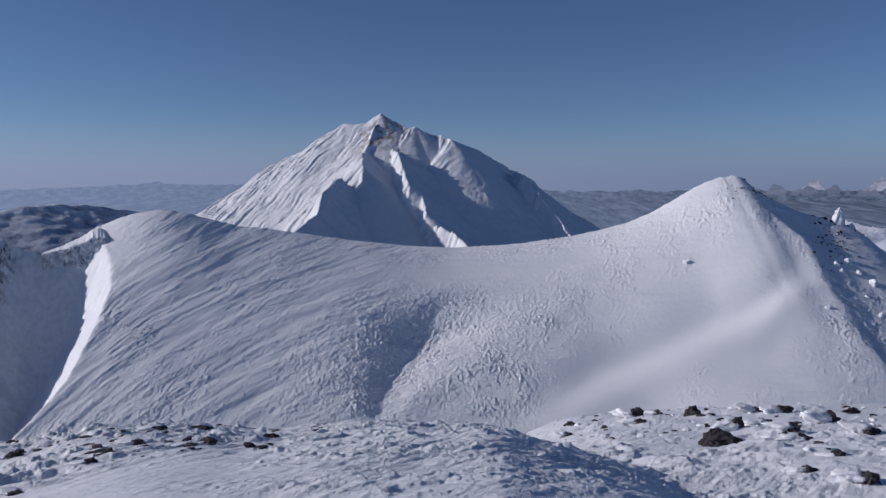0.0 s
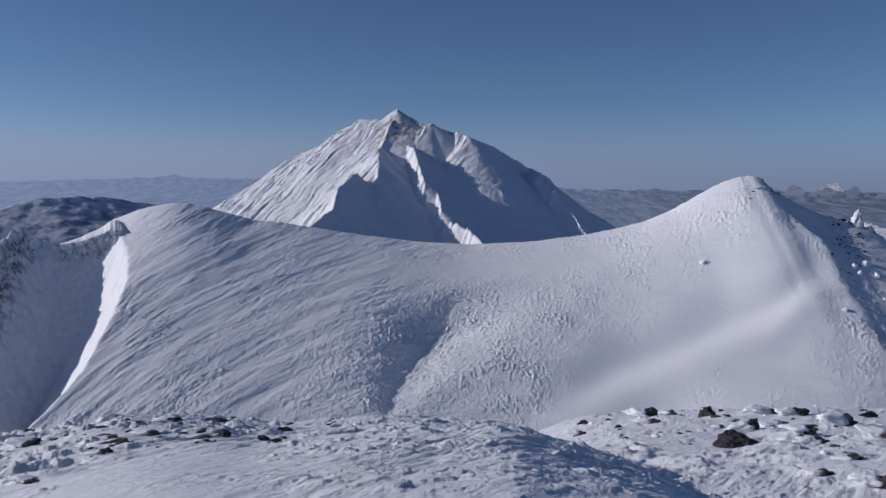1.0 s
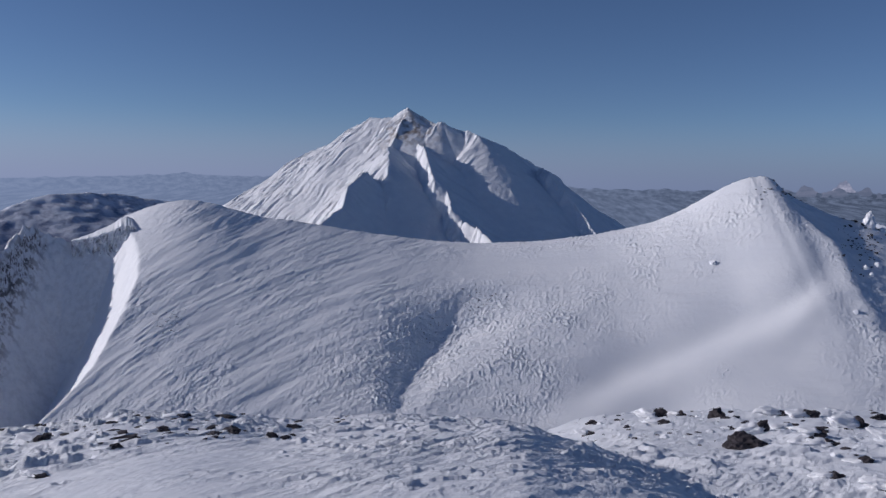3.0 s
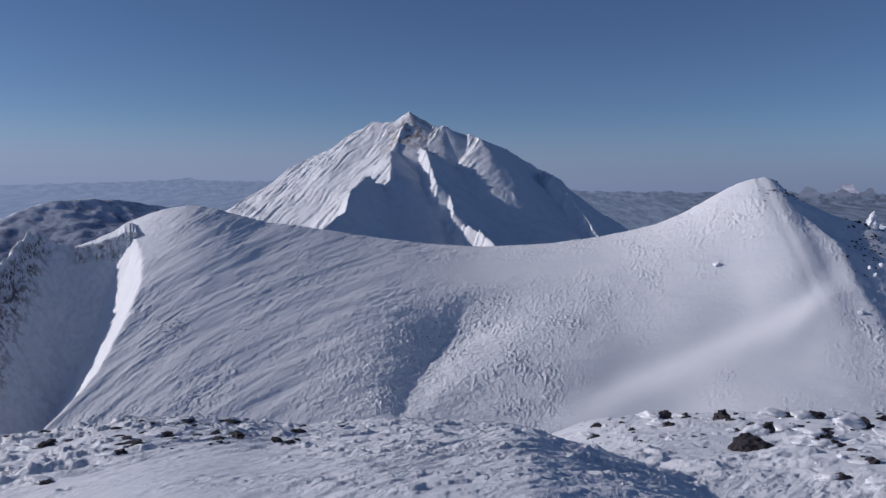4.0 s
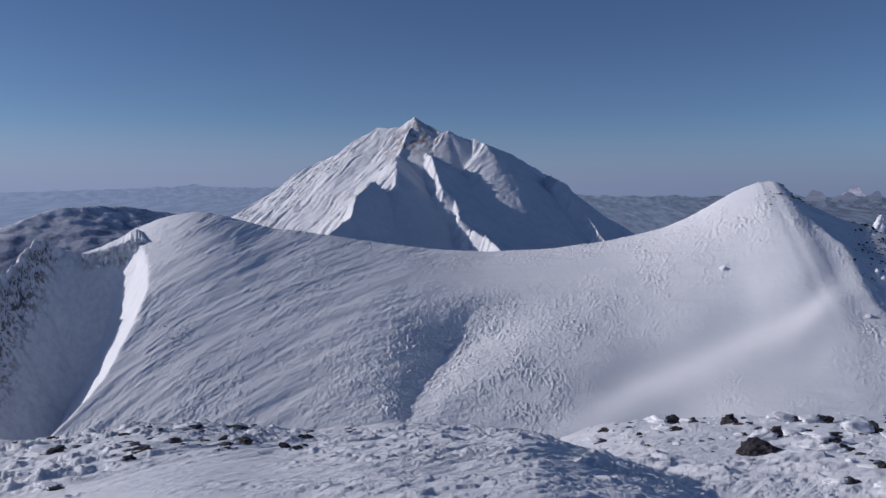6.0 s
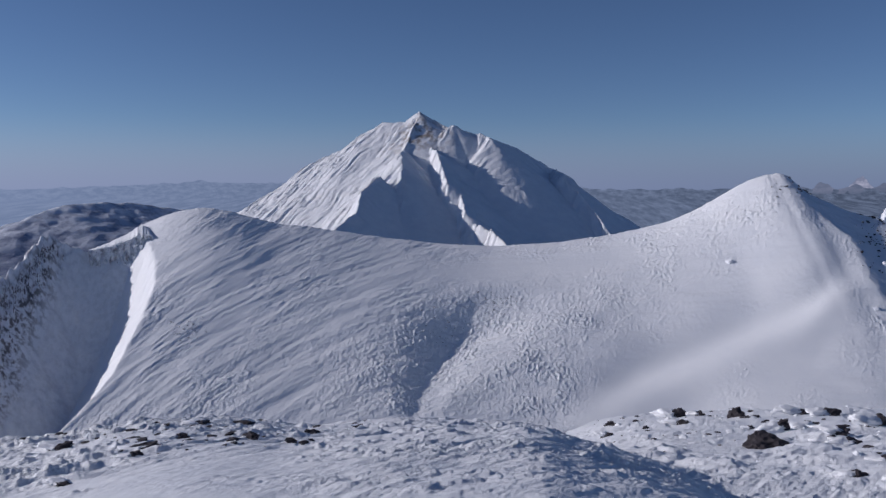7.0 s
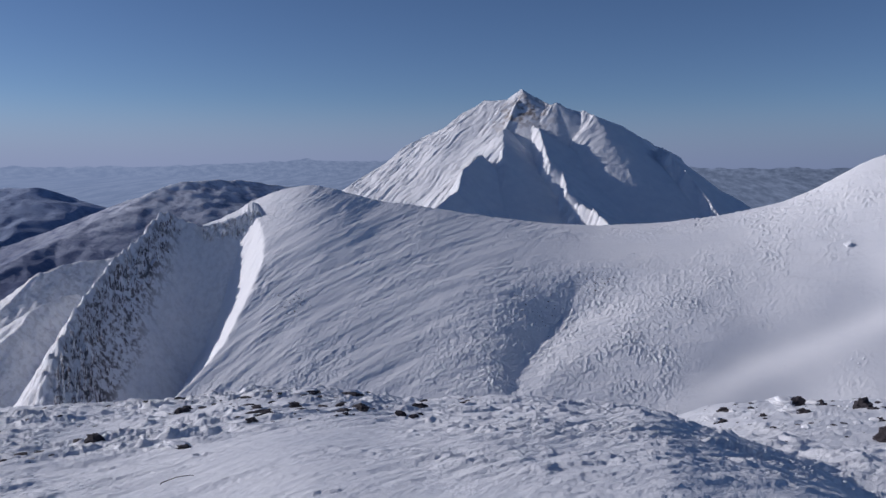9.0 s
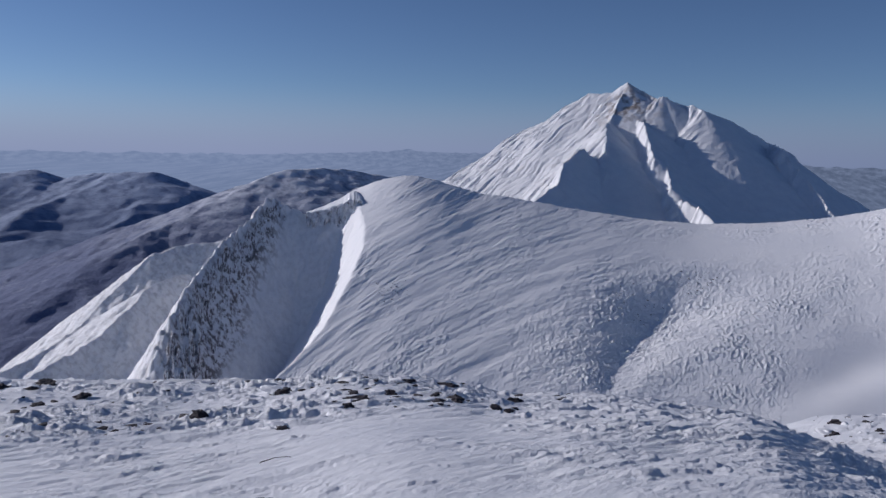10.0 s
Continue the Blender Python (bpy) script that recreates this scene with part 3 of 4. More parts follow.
# ---- the rimed cliff at the head of the couloir, with a sunlit ramp of snow on top ----
def head_wall():
    u, h = np.meshgrid(np.linspace(0, 1, 150), np.linspace(0, 1, 90))
    az = -21.6 - 4.9 * u
    crest = knots(u, [(0, -5.0), (0.13, -3.6), (0.25, -2.75), (0.31, -2.68), (0.53, -3.23), (0.77, -3.78), (1, -4.2)]) + 0.05 * fbm(u * 14, u * 0, 3)
    lip = crest - 0.80 * (1 - u) * np.clip((u - 0.1) / 0.2, 0, 1) - 0.05 - 0.08 * fbm(u * 22, u * 0 + 4, 3)
    base = -5.4 - 0.5 * u + 0.35 * fbm(u * 7, u * 0 + 9, 3)
    far, lip_r, base_r = 451 + 6 * u, 437 + 14 * u, 432 + 17 * u**0.7
    el, r = np.zeros(u.shape), np.zeros(u.shape)
    for h0, h1, e0, e1, r0, r1 in ((0, 0.12, crest - 1.2, crest, far + 16, far), (0.12, 0.34, crest, lip, far, lip_r), (0.34, 0.9, lip, base, lip_r, base_r), (0.9, 1.001, base, base - 2.5, base_r, base_r + 12)):
        on = (h >= h0) & (h < h1)
        t = (h - h0) / (h1 - h0)
        el[on], r[on] = (e0 + (e1 - e0) * t)[on], (r0 + (r1 - r0) * t)[on]
    cliff = soft_step((h - 0.36) / 0.06) * soft_step((0.93 - h) / 0.06)
    r = r + cliff * (1.8 * ridged(u * 13 + 0.4 * fbm(u * 8, h * 4, 2), h * 4.5, 4) - 0.9 + 1.1 * fbm(u * 36, h * 14, 3)) + (1 - cliff) * 0.12 * fbm(u * 12, h * 8, 3)
    x, y = polar(az, r)
    z = EYE + r * tan(el)
    bare = cliff * np.clip(0.55 + 0.8 * fbm(u * 9, h * 5, 3), 0, 1)
    tagged(sheet("head_wall", x, y, z, [spur_snow], None, bare), "rime-plastered cliff under a sunlit ramp of snow", "cliff", kind="structure")


head_wall()

# ---- forested hills to the west ----
HUMP = [
    (chain((-14, -3.5, 1250), (-20.26, -1.62, 1230), (-23.44, -1.28, 1220), (-25.59, -1.2, 1200), (-27.34, -1.27, 1180), (-28.88, -1.72, 1160), (-30.4, -2.36, 1130), (-31.54, -3.03, 1110), (-33.78, -4.08, 1075), (-35.62, -5.14, 1040), (-37.59, -5.85, 1000), (-38.9, -7.4, 975), (-40.2, -10, 950), (-42, -15, 920)), 0.38, 0.38),
    (chain((-27.34, -1.27, 1180), (-26.3, -2.9, 1120), (-25.3, -4.6, 1050), (-24.6, -7, 990)), 0.38, 0.38),
    (chain((-25.59, -1.2, 1200), (-24.7, -3.1, 1130), (-23.9, -5, 1060)), 0.38, 0.38),
    (chain((-23.44, -1.28, 1220), (-22.6, -3.0, 1150), (-22, -5, 1080)), 0.38, 0.38),
    (chain((-30.4, -2.36, 1130), (-29.6, -4.2, 1060), (-29, -6.5, 990)), 0.38, 0.38),
    (chain((-35.62, -5.14, 1040), (-34.6, -5.75, 1005), (-34.0, -6.7, 970), (-33.2, -9, 910)), 0.38, 0.38),
    (chain((-37.59, -5.85, 1000), (-37.2, -7.0, 955), (-36.6, -8.6, 900)), 0.38, 0.38),
]
WEST = [
    (chain((-62, -1.5, 2700), (-54, -1.9, 2650), (-45.57, -1.72, 2600), (-43.69, -1.56, 2600), (-41.92, -1.98, 2570), (-40.25, -1.62, 2530), (-39.41, -1.77, 2510), (-38.02, -1.5, 2470), (-36.8, -1.56, 2440), (-35.57, -2.3, 2400), (-34.13, -3.05, 2350), (-32.0, -3.6, 2300), (-26, -5.5, 2200)), 0.30, 0.33),
    (chain((-43.69, -1.56, 2600), (-45, -3.3, 2430), (-47, -4.8, 2300), (-52, -7, 2150)), 0.30, 0.33),
    (chain((-39.41, -1.77, 2510), (-40.45, -2.88, 2400), (-42.13, -3.31, 2330), (-43.76, -3.9, 2240), (-46, -5.2, 2080)), 0.30, 0.33),
    (chain((-40.45, -2.88, 2400), (-40.9, -4.3, 2230), (-41.8, -6, 2040)), 0.30, 0.33),
    (chain((-36.8, -1.6, 2440), (-37.36, -3.06, 2310), (-37.73, -4.18, 2200), (-38.64, -5.48, 2060), (-39.6, -7.4, 1900)), 0.30, 0.33),
    (chain((-37.9, -1.6, 2470), (-38.9, -3.3, 2300), (-39.7, -5.2, 2110)), 0.30, 0.33),
    (chain((-35.57, -2.3, 2400), (-35.7, -3.9, 2230), (-36.2, -5.4, 2080)), 0.30, 0.33),
    (chain((-34.13, -3.05, 2350), (-34.2, -4.4, 2200), (-34.9, -6.4, 1980)), 0.30, 0.33),
    (chain((-70, -5.5, 1900), (-60, -5.8, 1850), (-50, -5.9, 1800), (-45.7, -6.03, 1760), (-42.53, -5.8, 1720), (-39.18, -6.6, 1660), (-36, -8.4, 1580), (-33, -10.5, 1500)), 0.30, 0.33),
    (chain((-45.7, -6.03, 1760), (-45.4, -7.8, 1600), (-45, -10, 1450)), 0.30, 0.33),
    (chain((-42.53, -5.8, 1720), (-42, -7.4, 1580), (-41.2, -9.6, 1420)), 0.30, 0.33),
]


def hill_relief(x, y, z):
    return 3.6 * ridged(x / 150 + 0.2 * fbm(x / 90, y / 90, 2), y / 200, 4) - 3 + 1.6 * fbm(x / 20, y / 20, 3, 0.6)


def range_relief(x, y, z):
    return 8 * ridged(x / 260 + 0.3 * fbm(x / 160, y / 160, 2), y / 320, 4) - 7


tagged(patch("hill", -1300, -220, 380, 1400, 3.6, HUMP, [hazy_hump_forest], hill_relief, -330), "rounded forested hill dusted with snow", "hill", kind="structure")
tagged(patch("west_range", -2700, -700, 900, 2900, 8, WEST, [hazy_hill_forest], range_relief, -420), "dark forested mountain range dusted with snow", "mountain", kind="structure")
EAST = [(chain((22, -2.6, 760), (26.3, -2.11, 740), (27.74, -2.4, 730), (29.5, -2.6, 720), (36, -4.5, 700)), 0.6, 0.6)]
tagged(patch("east_spur", 250, 520, 560, 800, 2.5, EAST, [hazy_hump_forest], lambda x, y, z: 2 * fbm(x / 20, y / 20, 4), -200), "scrubby snow-dusted ridge behind the top", "ridge", kind="structure")

# ---- far ranges on the horizon, their haze painted as glow ----
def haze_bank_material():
    """A glowing sheet for the bright air over the horizon, thinning out upward."""
    m, nt, bs = material("horizon_haze_glow")
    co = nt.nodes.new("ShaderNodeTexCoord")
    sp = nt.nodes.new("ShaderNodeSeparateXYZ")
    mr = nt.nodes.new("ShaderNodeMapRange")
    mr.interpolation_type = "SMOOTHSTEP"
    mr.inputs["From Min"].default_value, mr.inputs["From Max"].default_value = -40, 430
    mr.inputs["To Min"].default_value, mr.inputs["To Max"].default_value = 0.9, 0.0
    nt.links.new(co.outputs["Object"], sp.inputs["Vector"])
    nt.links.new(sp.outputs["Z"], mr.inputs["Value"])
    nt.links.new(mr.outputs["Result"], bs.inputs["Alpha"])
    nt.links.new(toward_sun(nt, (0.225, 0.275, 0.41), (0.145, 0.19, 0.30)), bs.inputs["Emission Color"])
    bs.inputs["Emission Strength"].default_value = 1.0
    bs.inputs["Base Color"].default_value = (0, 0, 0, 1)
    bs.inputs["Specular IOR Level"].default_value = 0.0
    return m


# added sheet behind everything that carries the haze as its own glow
az, h = np.meshgrid(np.arange(-180, 181, 3.0), np.linspace(0, 1, 3))
hx, hy = polar(az, az * 0 + 4960)
tagged(sheet("backdrop_haze", hx, hy, -260 + 720 * h, [haze_bank_material()]), "glowing see-through sheet of pale blue haze over the far horizon", "haze", kind="structure").visible_shadow = False
# far ranges lit by nothing: their hazy blue is painted as emission
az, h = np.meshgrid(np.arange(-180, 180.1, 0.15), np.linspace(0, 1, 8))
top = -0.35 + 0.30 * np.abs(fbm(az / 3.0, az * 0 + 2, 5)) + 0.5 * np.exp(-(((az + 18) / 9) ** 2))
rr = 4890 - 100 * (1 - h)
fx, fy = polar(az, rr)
tagged(sheet("backdrop", fx, fy, EYE + rr * tan(-3 + (top + 3) * h), [far_haze_glow]), "low snowy ranges on the far horizon, haze painted as glow", "mountains", kind="structure")


# the cones glow in a painted pale haze colour
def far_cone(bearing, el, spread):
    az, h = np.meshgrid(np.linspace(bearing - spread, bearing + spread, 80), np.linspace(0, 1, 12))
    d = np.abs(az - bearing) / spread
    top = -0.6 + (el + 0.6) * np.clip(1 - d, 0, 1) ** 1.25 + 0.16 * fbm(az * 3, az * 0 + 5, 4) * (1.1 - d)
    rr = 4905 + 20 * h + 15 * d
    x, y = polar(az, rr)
    tagged(sheet("far_cone", x, y, EYE + rr * tan(-1.5 + (top + 1.5) * h), [far_snow_glow]), "distant snowy volcanic cone, its pale haze painted as glow", "mountain", kind="structure")


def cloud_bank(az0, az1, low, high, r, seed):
    """A long heap of cloud on the horizon, flat below and billowed on top, its hazy grey painted as glow."""
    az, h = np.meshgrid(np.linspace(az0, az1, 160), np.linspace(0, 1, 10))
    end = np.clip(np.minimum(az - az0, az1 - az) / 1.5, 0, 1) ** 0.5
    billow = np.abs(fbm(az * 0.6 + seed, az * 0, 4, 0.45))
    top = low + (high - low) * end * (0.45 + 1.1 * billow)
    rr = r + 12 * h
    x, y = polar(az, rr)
    tagged(sheet("cloud_bank", x, y, EYE + rr * tan(low + (top - low) * h), [cloud_glow]), "grey bank of low cloud on the far horizon", "cloud", kind="structure")


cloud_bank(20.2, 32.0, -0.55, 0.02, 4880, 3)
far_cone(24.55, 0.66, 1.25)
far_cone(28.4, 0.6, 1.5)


# ---- loose stones ----
def lump(name, size, seed, mat, detail=3, facets=5, rough=1.0):
    """A weathered, angular stone as one mesh, its base at z = 0."""
    rnd = random.Random(seed)
    bm = bmesh.new()
    bmesh.ops.create_icosphere(bm, subdivisions=detail, radius=1.0)
    cuts = [(Vector((rnd.uniform(-1, 1), rnd.uniform(-1, 1), rnd.uniform(-0.2, 1))).normalized(), rnd.uniform(0.55, 0.85)) for _ in range(facets)]
    shift = Vector((rnd.uniform(0, 50), rnd.uniform(0, 50), seed))
    for v in bm.verts:
        for n, d in cuts:
            over = v.co.dot(n) - d
            if over > 0:
                v.co -= n * over * 0.9
        v.co *= 1 + rough * (0.42 * noise.noise(v.co * 1.8 + shift) + 0.26 * noise.noise(v.co * 4.5 + shift) + 0.13 * noise.noise(v.co * 10 + shift))
        v.co.x, v.co.y, v.co.z = v.co.x * size[0] / 2, v.co.y * size[1] / 2, (v.co.z + 0.45) * size[2] / 1.3
    me = bpy.data.meshes.new(name)
    bm.to_mesh(me)
    bm.free()
    me.materials.append(mat)
    return me


def cap(size, seed):
    """Snow packed over the windward side and the top of a stone."""
    rnd = random.Random(seed + 500)
    bm = bmesh.new()
    bmesh.ops.create_icosphere(bm, subdivisions=4, radius=1.0)
    shift = Vector((seed, 3, 9))
    for v in bm.verts:
        v.co *= 1 + 0.35 * noise.noise(v.co * 1.5 + shift) + 0.22 * noise.noise(v.co * 4 + shift) + 0.10 * noise.noise(v.co * 9 + shift)
        stretch = 0.95 if v.co.x < 0 else 0.45
        v.co.x, v.co.y, v.co.z = v.co.x * size[0] * stretch, v.co.y * size[1] * 0.65, v.co.z * size[2] * 0.45
    me = bpy.data.meshes.new("snow_cap")
    bm.to_mesh(me)
    bm.free()
    for p in me.polygons:
        p.use_smooth = True
    me.materials.append(near_snow)
    return me, (rnd.uniform(-0.45, -0.2) * size[0], rnd.uniform(0.05, 0.4) * size[1], size[2] * rnd.uniform(0.3, 0.6))


def stone(az, el, width, flat, seed, snow=True, detail=4, rough=1.25):
    r, z = land.foot(az, el, 4, 34)
    size = (width, width * 0.7, width * flat)
    x, y = polar(az, r)
    ob = new("stone")
    ob.matrix_world = pose(x, y, z - 0.30 * size[2], (seed * 13) % 16 - 8, (seed * 29) % 16 - 8, (seed * 47) % 50 - 25)
    tagged(ob, "dark brown stone half buried in wind-packed snow", "stone", "stones on the summit")
    new("rock", lump("rock", size, seed, dark_rock, detail, 7, rough)).parent = ob
    if snow:
        me, at = cap(size, seed)
        c = new("snow_cap", me)
        c.parent, c.location = ob, at
        tagged(ob, "dark brown stone capped with snow on the summit")
    return ob


BENCH_STONES = [(9.16, -16.5, 0.42), (8.97, -17.2, 0.30), (13.67, -15.65, 0.55), (13.87, -16.1, 0.38), (15.2, -15.45, 0.35), (17.46, -15.3, 0.5), (21.44, -14.75, 0.6), (23.19, -14.6, 0.55), (20.22, -15.85, 0.5), (21.82, -15.5, 0.5), (25.24, -14.8, 0.5), (26.01, -14.85, 0.55), (24.62, -16.2, 0.45), (23.35, -16.25, 0.35), (24.85, -18.15, 0.32), (27.2, -14.2, 0.5), (28.37, -15.3, 0.5), (28.17, -18.2, 0.4), (23.74, -15.55, 0.45), (18.4, -16.0, 0.2), (11.5, -16.6, 0.18), (26.6, -16.9, 0.3)]
BROW_STONES = [(-17.22, -16.2, 0.32), (-19.97, -16.0, 0.24), (-16.49, -17.15, 0.26), (-23.38, -17.1, 0.34), (-12.26, -17.2, 0.26), (-28.68, -16.7, 0.3), (-24.38, -16.1, 0.22), (-21.26, -16.8, 0.26), (-13.82, -17.65, 0.2), (-17.99, -17.3, 0.3), (-43.16, -15.05, 0.5), (-45.82, -14.95, 0.35), (-43.71, -16.3, 0.3), (-44.0, -15.3, 0.25), (-41.17, -16.0, 0.25), (-19.65, -16.0, 0.2), (-16.76, -16.3, 0.28), (-28.34, -16.5, 0.26), (-23.11, -17.2, 0.22), (-24.12, -17.65, 0.2), (-33.98, -17.9, 0.24), (-28.55, -18.95, 0.2)]
big = stone(19.53, -17.0, 0.78, 0.32, 3, False, 4, 0.75)
tagged(big, "large dark brown boulder bare of snow on the bench", "boulder")
for i, (a, e, w) in enumerate(BENCH_STONES):
    stone(a, e, 0.7 * w, 0.36 + 0.10 * (i % 3), 11 + i, i % 5 != 0)
for i, (a, e, w) in enumerate(BROW_STONES):
    stone(a, e, 0.75 * w, 0.18 + 0.07 * (i % 3), 71 + i, i % 2 == 1)


# ---- what nobody could count: flakes of stone, clumps of rime, ribs of rock ----
def scatter(name, spots, mat, seed, label, category, smooth=False, detail=1):
    """One mesh of many small lumps. A spot: x, y, z, width, depth, height, turn, tilt along the width."""
    base = lump("seed_lump", (1, 1, 1), seed, mat, detail, 4)
    bv, bf = [tuple(v.co) for v in base.vertices], [tuple(p.vertices) for p in base.polygons]
    bpy.data.meshes.remove(base)
    verts, faces = [], []
    for x, y, z, w, d, h, turn, tilt in spots:
        c, s, at = math.cos(turn), math.sin(turn), len(verts)
        for vx, vy, vz in bv:
            vx, vy = vx * w, vy * d
            verts.append((x + c * vx - s * vy, y + s * vx + c * vy, z + (vz - 0.25) * h + tilt * vx))
        faces.extend(tuple(at + i for i in f) for f in bf)
    me = bpy.data.meshes.new(name)
    me.from_pydata(verts, [], faces)
    me.materials.append(mat)
    if smooth:
        me.polygons.foreach_set("use_smooth", np.ones(len(faces), dtype=bool))
    return tagged(new(name, me), label, category, kind="stuff")


def rubble(count, az0, az1, r0, r1, seed):
    rnd = random.Random(seed)
    spots = []
    for _ in range(count):
        az, r = rnd.uniform(az0, az1), rnd.uniform(r0, r1)
        x, y = polar(az, r)
        w = (0.03 + 0.16 * rnd.random() ** 2) * (1 if r < 13 else 1.3)
        if perlin(np.array([x / 2.2]), np.array([y / 2.2]))[0] > -0.05:
            z = float(land.height(az, r))
            spots.append((x, y, z, w, w * 0.65, w * rnd.uniform(0.12, 0.3), rnd.uniform(-0.7, 0.7), rnd.uniform(-0.2, 0.2)))
    scatter("rubble", spots, dark_rock, seed, "small dark stone flakes frozen into the snow", "rubble")


def snow_lumps(count, az0, az1, r0, r1, seed, most, low):
    rnd = random.Random(seed)
    az = np.array([rnd.uniform(az0, az1) for _ in range(count)])
    r = np.array([rnd.uniform(r0, r1) for _ in range(count)])
    x, y = polar(az, r)
    z = land.height(az, r)
    keep = perlin(x / 1.7 + 20, y / 1.7) > -0.1
    spots = []
    for px, py, pz in zip(x[keep], y[keep], z[keep]):
        w = 0.05 + most * rnd.random() ** 3
        spots.append((px, py, pz, w, w * 0.8, w * low * rnd.uniform(0.7, 1.2), rnd.uniform(-0.6, 0.6), rnd.uniform(0.0, 0.25)))
    scatter("snow_lumps", spots, near_snow, seed, "broken lumps of crusted snow among the stones", "snow lumps")


snow_lumps(300, 7, 34, 11.0, 23.0, 14, 0.14, 0.4)
rubble(420, -48, -8, 7.8, 13.5, 1)
rubble(260, 8, 34, 11.5, 23.0, 2)


# ---- rimed boulders round the pointed top ----
def rimed_boulder(az, el, wide, high, seed):
    r, z = ridge.foot(az, el, 330, 480)
    ob = new("rimed_boulder", lump("rimed_boulder", (wide, wide * 0.9, high), seed, ridge_snow, 3, 7, 0.6))
    x, y = polar(az, r)
    ob.matrix_world = pose(x, y, z - 0.15 * high, 0, 0, seed * 31)
    return tagged(ob, "rime-plastered boulder on the flank of the ridge", "boulder", "rimed boulders")


tagged(rimed_boulder(26.03, -1.94, 7.6, 7.2, 4), "tall rime-plastered rock pillar on the skyline", "rock pillar")
for i, (a, e, w, hh) in enumerate([(26.71, -4.75, 3.6, 2.4), (28.19, -6.1, 4.2, 2.6), (26.07, -4.95, 3.0, 1.8), (27.37, -5.45, 2.6, 1.8), (26.41, -5.35, 2.4, 1.6), (28.73, -8.05, 3.0, 2.0), (16.85, -5.15, 3.4, 1.8), (25.67, -7.75, 2.5, 1.6), (26.9, -1.95, 3.4, 2.2), (27.9, -6.9, 2.2, 1.5)]):
    rimed_boulder(a, e, w, hh, 20 + i)


# ---- dark crags on the shaded flank of the top ----
def crag(az, el, wide, high, seed, mat=dark_rock):
    r, z = ridge.foot(az, el, 330, 480)
    ob = new("crag", lump("crag", (wide, wide * 0.7, high), seed, mat, 3, 8))
    x, y = polar(az, r)
    ob.matrix_world = pose(x, y, z - 0.3 * high, 0, 0, seed * 23)
    return tagged(ob, "dark crag breaking through shaded snow" if mat is dark_rock else "rime-plastered crag at the head of the couloir", "crag", "crags on the flank" if mat is dark_rock else "crags over the couloir")


for i, (a, e, w) in enumerate([(25.06, -2.35, 2.2), (25.76, -2.25, 3.0), (26.25, -2.85, 2.6), (26.1, -3.75, 2.0), (26.55, -3.95, 2.4), (25.3, -1.9, 2.4), (24.6, -1.75, 2.0), (26.65, -2.5, 2.4)]):
    crag(a, e, w, (0.25 + 0.1 * (i % 3)) * w, 40 + i)


def flank_rubble(count, seed):
    rnd = random.Random(seed)
    spots = []
    for k in range(count):
        if k % 6:
            az, el = rnd.gauss(26.0, 0.75), rnd.gauss(-3.1, 1.0)
        else:
            az, el = rnd.gauss(20.9, 0.8), rnd.gauss(-0.1, 0.35)
        r, z = ridge.foot(az, el, 330, 480)
        x, y = polar(az, r)
        w = 0.5 + 1.5 * rnd.random() ** 2
        spots.append((x, y, z, w, w * 0.7, w * rnd.uniform(0.25, 0.6), rnd.uniform(0, 6.28), rnd.uniform(-0.3, 0.3)))
    scatter("rubble", spots, dark_rock, seed, "dark broken rock strewn over the shaded flank", "rubble")


flank_rubble(190, 33)
for i, (a, e, w) in enumerate([(-25.4, -4.2, 2.0), (-25.0, -4.15, 2.4), (-24.6, -4.2, 2.2), (-24.2, -4.05, 2.6), (-23.9, -4.3, 2.4), (-23.5, -3.95, 2.2), (-23.2, -4.1, 2.0), (-24.1, -4.8, 2.2), (-24.7, -4.9, 1.8), (-24.0, -5.3, 1.8), (-23.7, -4.9, 1.6), (-24.9, -5.6, 1.6)]):
    crag(a, e, 1.5 * w, (0.9 + 0.4 * (i % 3)) * w, 60 + i, ridge_snow)


# ---- rime clumps on the ridge ----
def rime_clumps(count, az0, az1, r0, r1, seed):
    rnd = random.Random(seed)
    az = np.array([rnd.uniform(az0, az1) for _ in range(count)])
    r = np.array([rnd.uniform(r0, r1) for _ in range(count)])
    z, crust = ridge_parts(az, r)
    x, y = polar(az, r)
    keep = perlin(x / 18, y / 18) + 0.5 * perlin(x / 6, y / 6) + 0.8 * (crust - 0.9) > 0.15
    spots = []
    for px, py, pz in zip(x[keep], y[keep], z[keep]):
        w = 0.4 + 0.8 * rnd.random() ** 3
        spots.append((px, py, pz, w, w * 0.8, w * rnd.uniform(0.28, 0.5), rnd.uniform(0, 6.28), 0.0))
    scatter("rime_clumps", spots, ridge_snow, seed, "rime-crusted dwarf pine tips poking through the snow", "rime clumps", True)


rime_clumps(3600, 3, 27, 335, 445, 5)
rime_clumps(700, -22, 6, 335, 430, 6)


def pine_patch(az0, el0, wide, high, count, seed):
    """Tips of buried dwarf pine, dark under their rime."""
    rnd = random.Random(seed)
    spots = []
    for _ in range(count):
        r, z = ridge.foot(rnd.gauss(az0, wide), rnd.gauss(el0, high), 300, 445)
        x, y = polar(rnd.gauss(az0, wide), r)
        az = math.degrees(math.atan2(x, y))
        w = 0.45 + 0.8 * rnd.random() ** 2
        spots.append((x, y, float(ridge.height(az, r)), w * 1.3, w * 0.7, w * rnd.uniform(0.3, 0.55), rnd.uniform(-0.5, 0.5), rnd.uniform(-0.1, 0.2)))
    scatter("dwarf_pine", spots, rimed_rock, seed, "dark dwarf pine tips crusted with rime", "dwarf pine")


pine_patch(-20.4, -9.7, 0.55, 0.5, 60, 51)
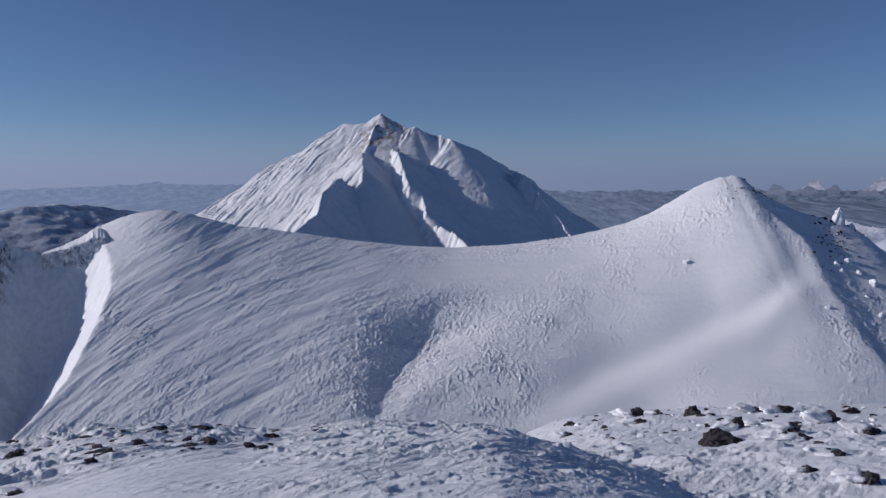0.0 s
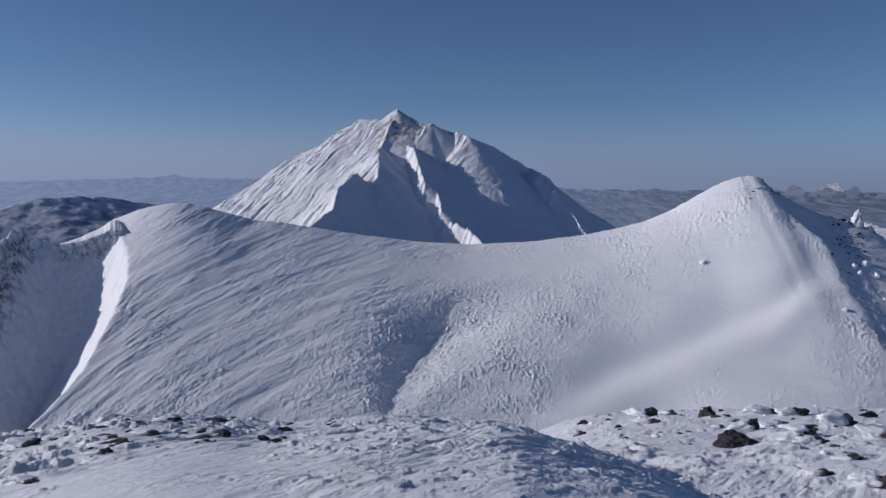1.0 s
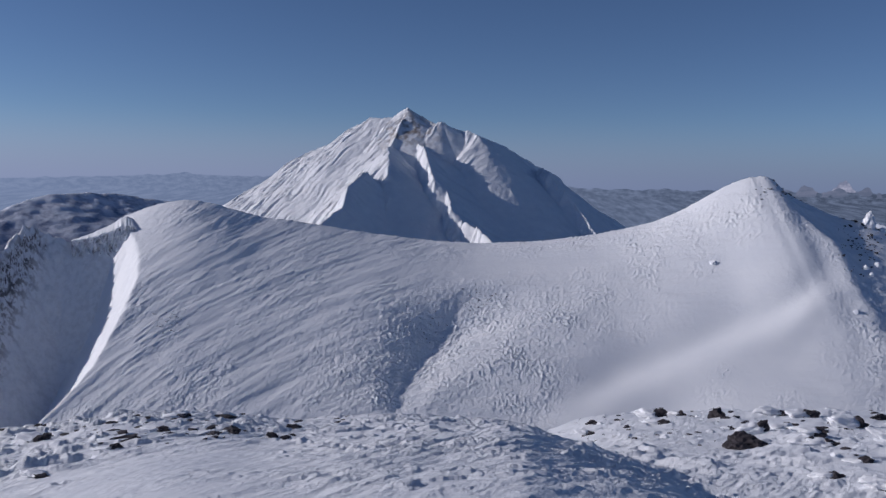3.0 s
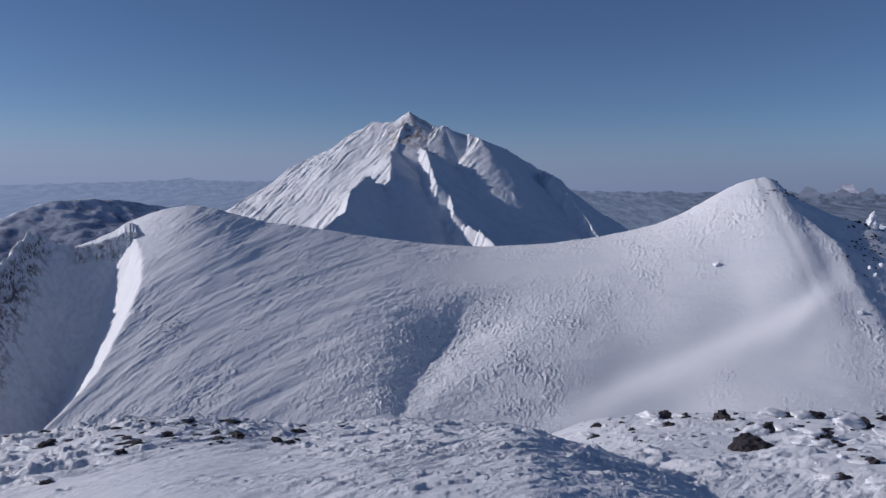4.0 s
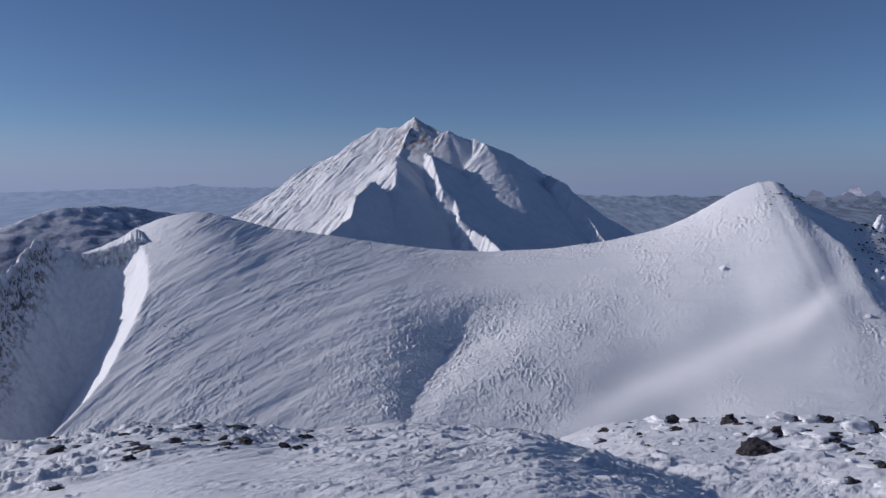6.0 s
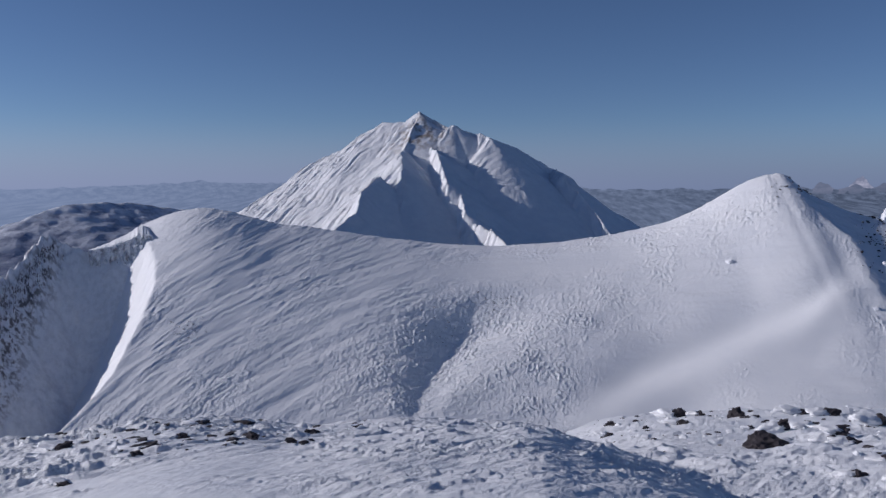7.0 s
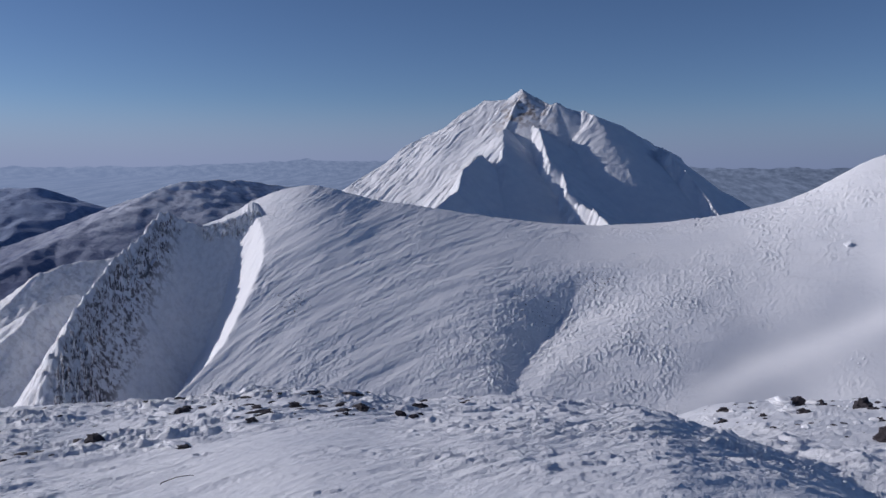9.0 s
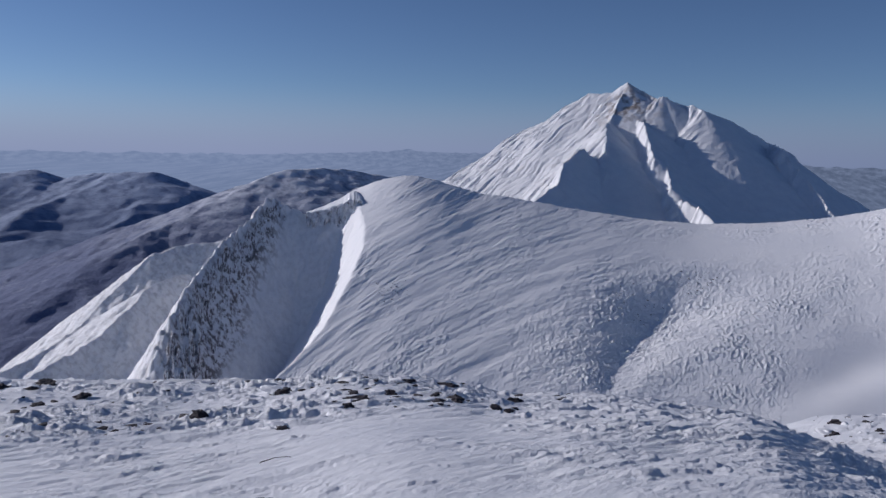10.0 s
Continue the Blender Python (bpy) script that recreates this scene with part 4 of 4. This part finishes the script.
pine_patch(1.1, -8.3, 0.8, 0.45, 70, 52)
pine_patch(-3.4, -10.0, 1.0, 0.9, 60, 53)


# ---- ribs of bare rock on the spur ----
def rock_ribs(count, seed):
    rnd = random.Random(seed)
    line = JAG[3:-1]
    spots = []
    px, py, pw, ph, pt = [], [], [], [], []
    for _ in range(count):
        t = rnd.uniform(0, len(line) - 1.001)
        i = int(t)
        (ax, ay, az_), (bx, by, bz) = line[i], line[i + 1]
        k = t - i
        hx, hy = bx - ax, by - ay
        n = math.hypot(hx, hy)
        off = 3.0 + rnd.uniform(0, 9 + 2.4 * t) * rnd.uniform(0.15, 1)
        px.append(ax + k * hx - hy / n * off)
        py.append(ay + k * hy + hx / n * off)
        pw.append(rnd.uniform(0.4, 1.0))
        ph.append(rnd.uniform(1.6, 3.4 + 0.5 * t))
        pt.append(math.atan2(hx, -hy) + rnd.uniform(-0.4, 0.4))
    x, y = np.array(px), np.array(py)
    z = tents(x, y, SPURS)
    z = z + spur_relief(x, y, z)
    for a, b, c, w, h, turn in zip(x, y, z, pw, ph, pt):
        spots.append((a, b, c + 0.1 * h, w * 1.2, w, h, turn, -0.6))
    scatter("rock_ribs", spots, rimed_rock, seed, "dark upright ribs of rock plastered with rime", "rock ribs")


rock_ribs(330, 8)


# ---- thin bent dark strands lying on the snow ----
def twig(az0, el0, az1, el1, seed):
    ends = []
    for a, e in ((az0, el0), (az1, el1)):
        r, z = land.foot(a, e, 3.4, 12)
        x, y = polar(a, r)
        ends.append(Vector((x, y, z + 0.012)))
    rnd = random.Random(seed)
    bm = bmesh.new()
    rings = []
    for k in range(9):
        t = k / 8
        c = ends[0].lerp(ends[1], t) + Vector((rnd.uniform(-0.008, 0.008), rnd.uniform(-0.008, 0.008), 0.02 * math.sin(t * 3.1)))
        rad = 0.005 * (1 - 0.6 * t)
        rings.append([bm.verts.new(c + Vector((0, rad * math.cos(q), rad * math.sin(q)))) for q in (0, 1.57, 3.14, 4.71)])
    for p, q in zip(rings, rings[1:]):
        for i in range(4):
            bm.faces.new((p[i], p[(i + 1) % 4], q[(i + 1) % 4], q[i]))
    me = bpy.data.meshes.new("twig")
    bm.to_mesh(me)
    bm.free()
    me.materials.append(dark_rock)
    tagged(new("twig", me), "thin bent dark strand lying on the snow", "twig", "twigs on the snow")


twig(-31.34, -23.26, -29.44, -23.1, 1)
twig(-30.34, -21.01, -28.15, -20.72, 2)
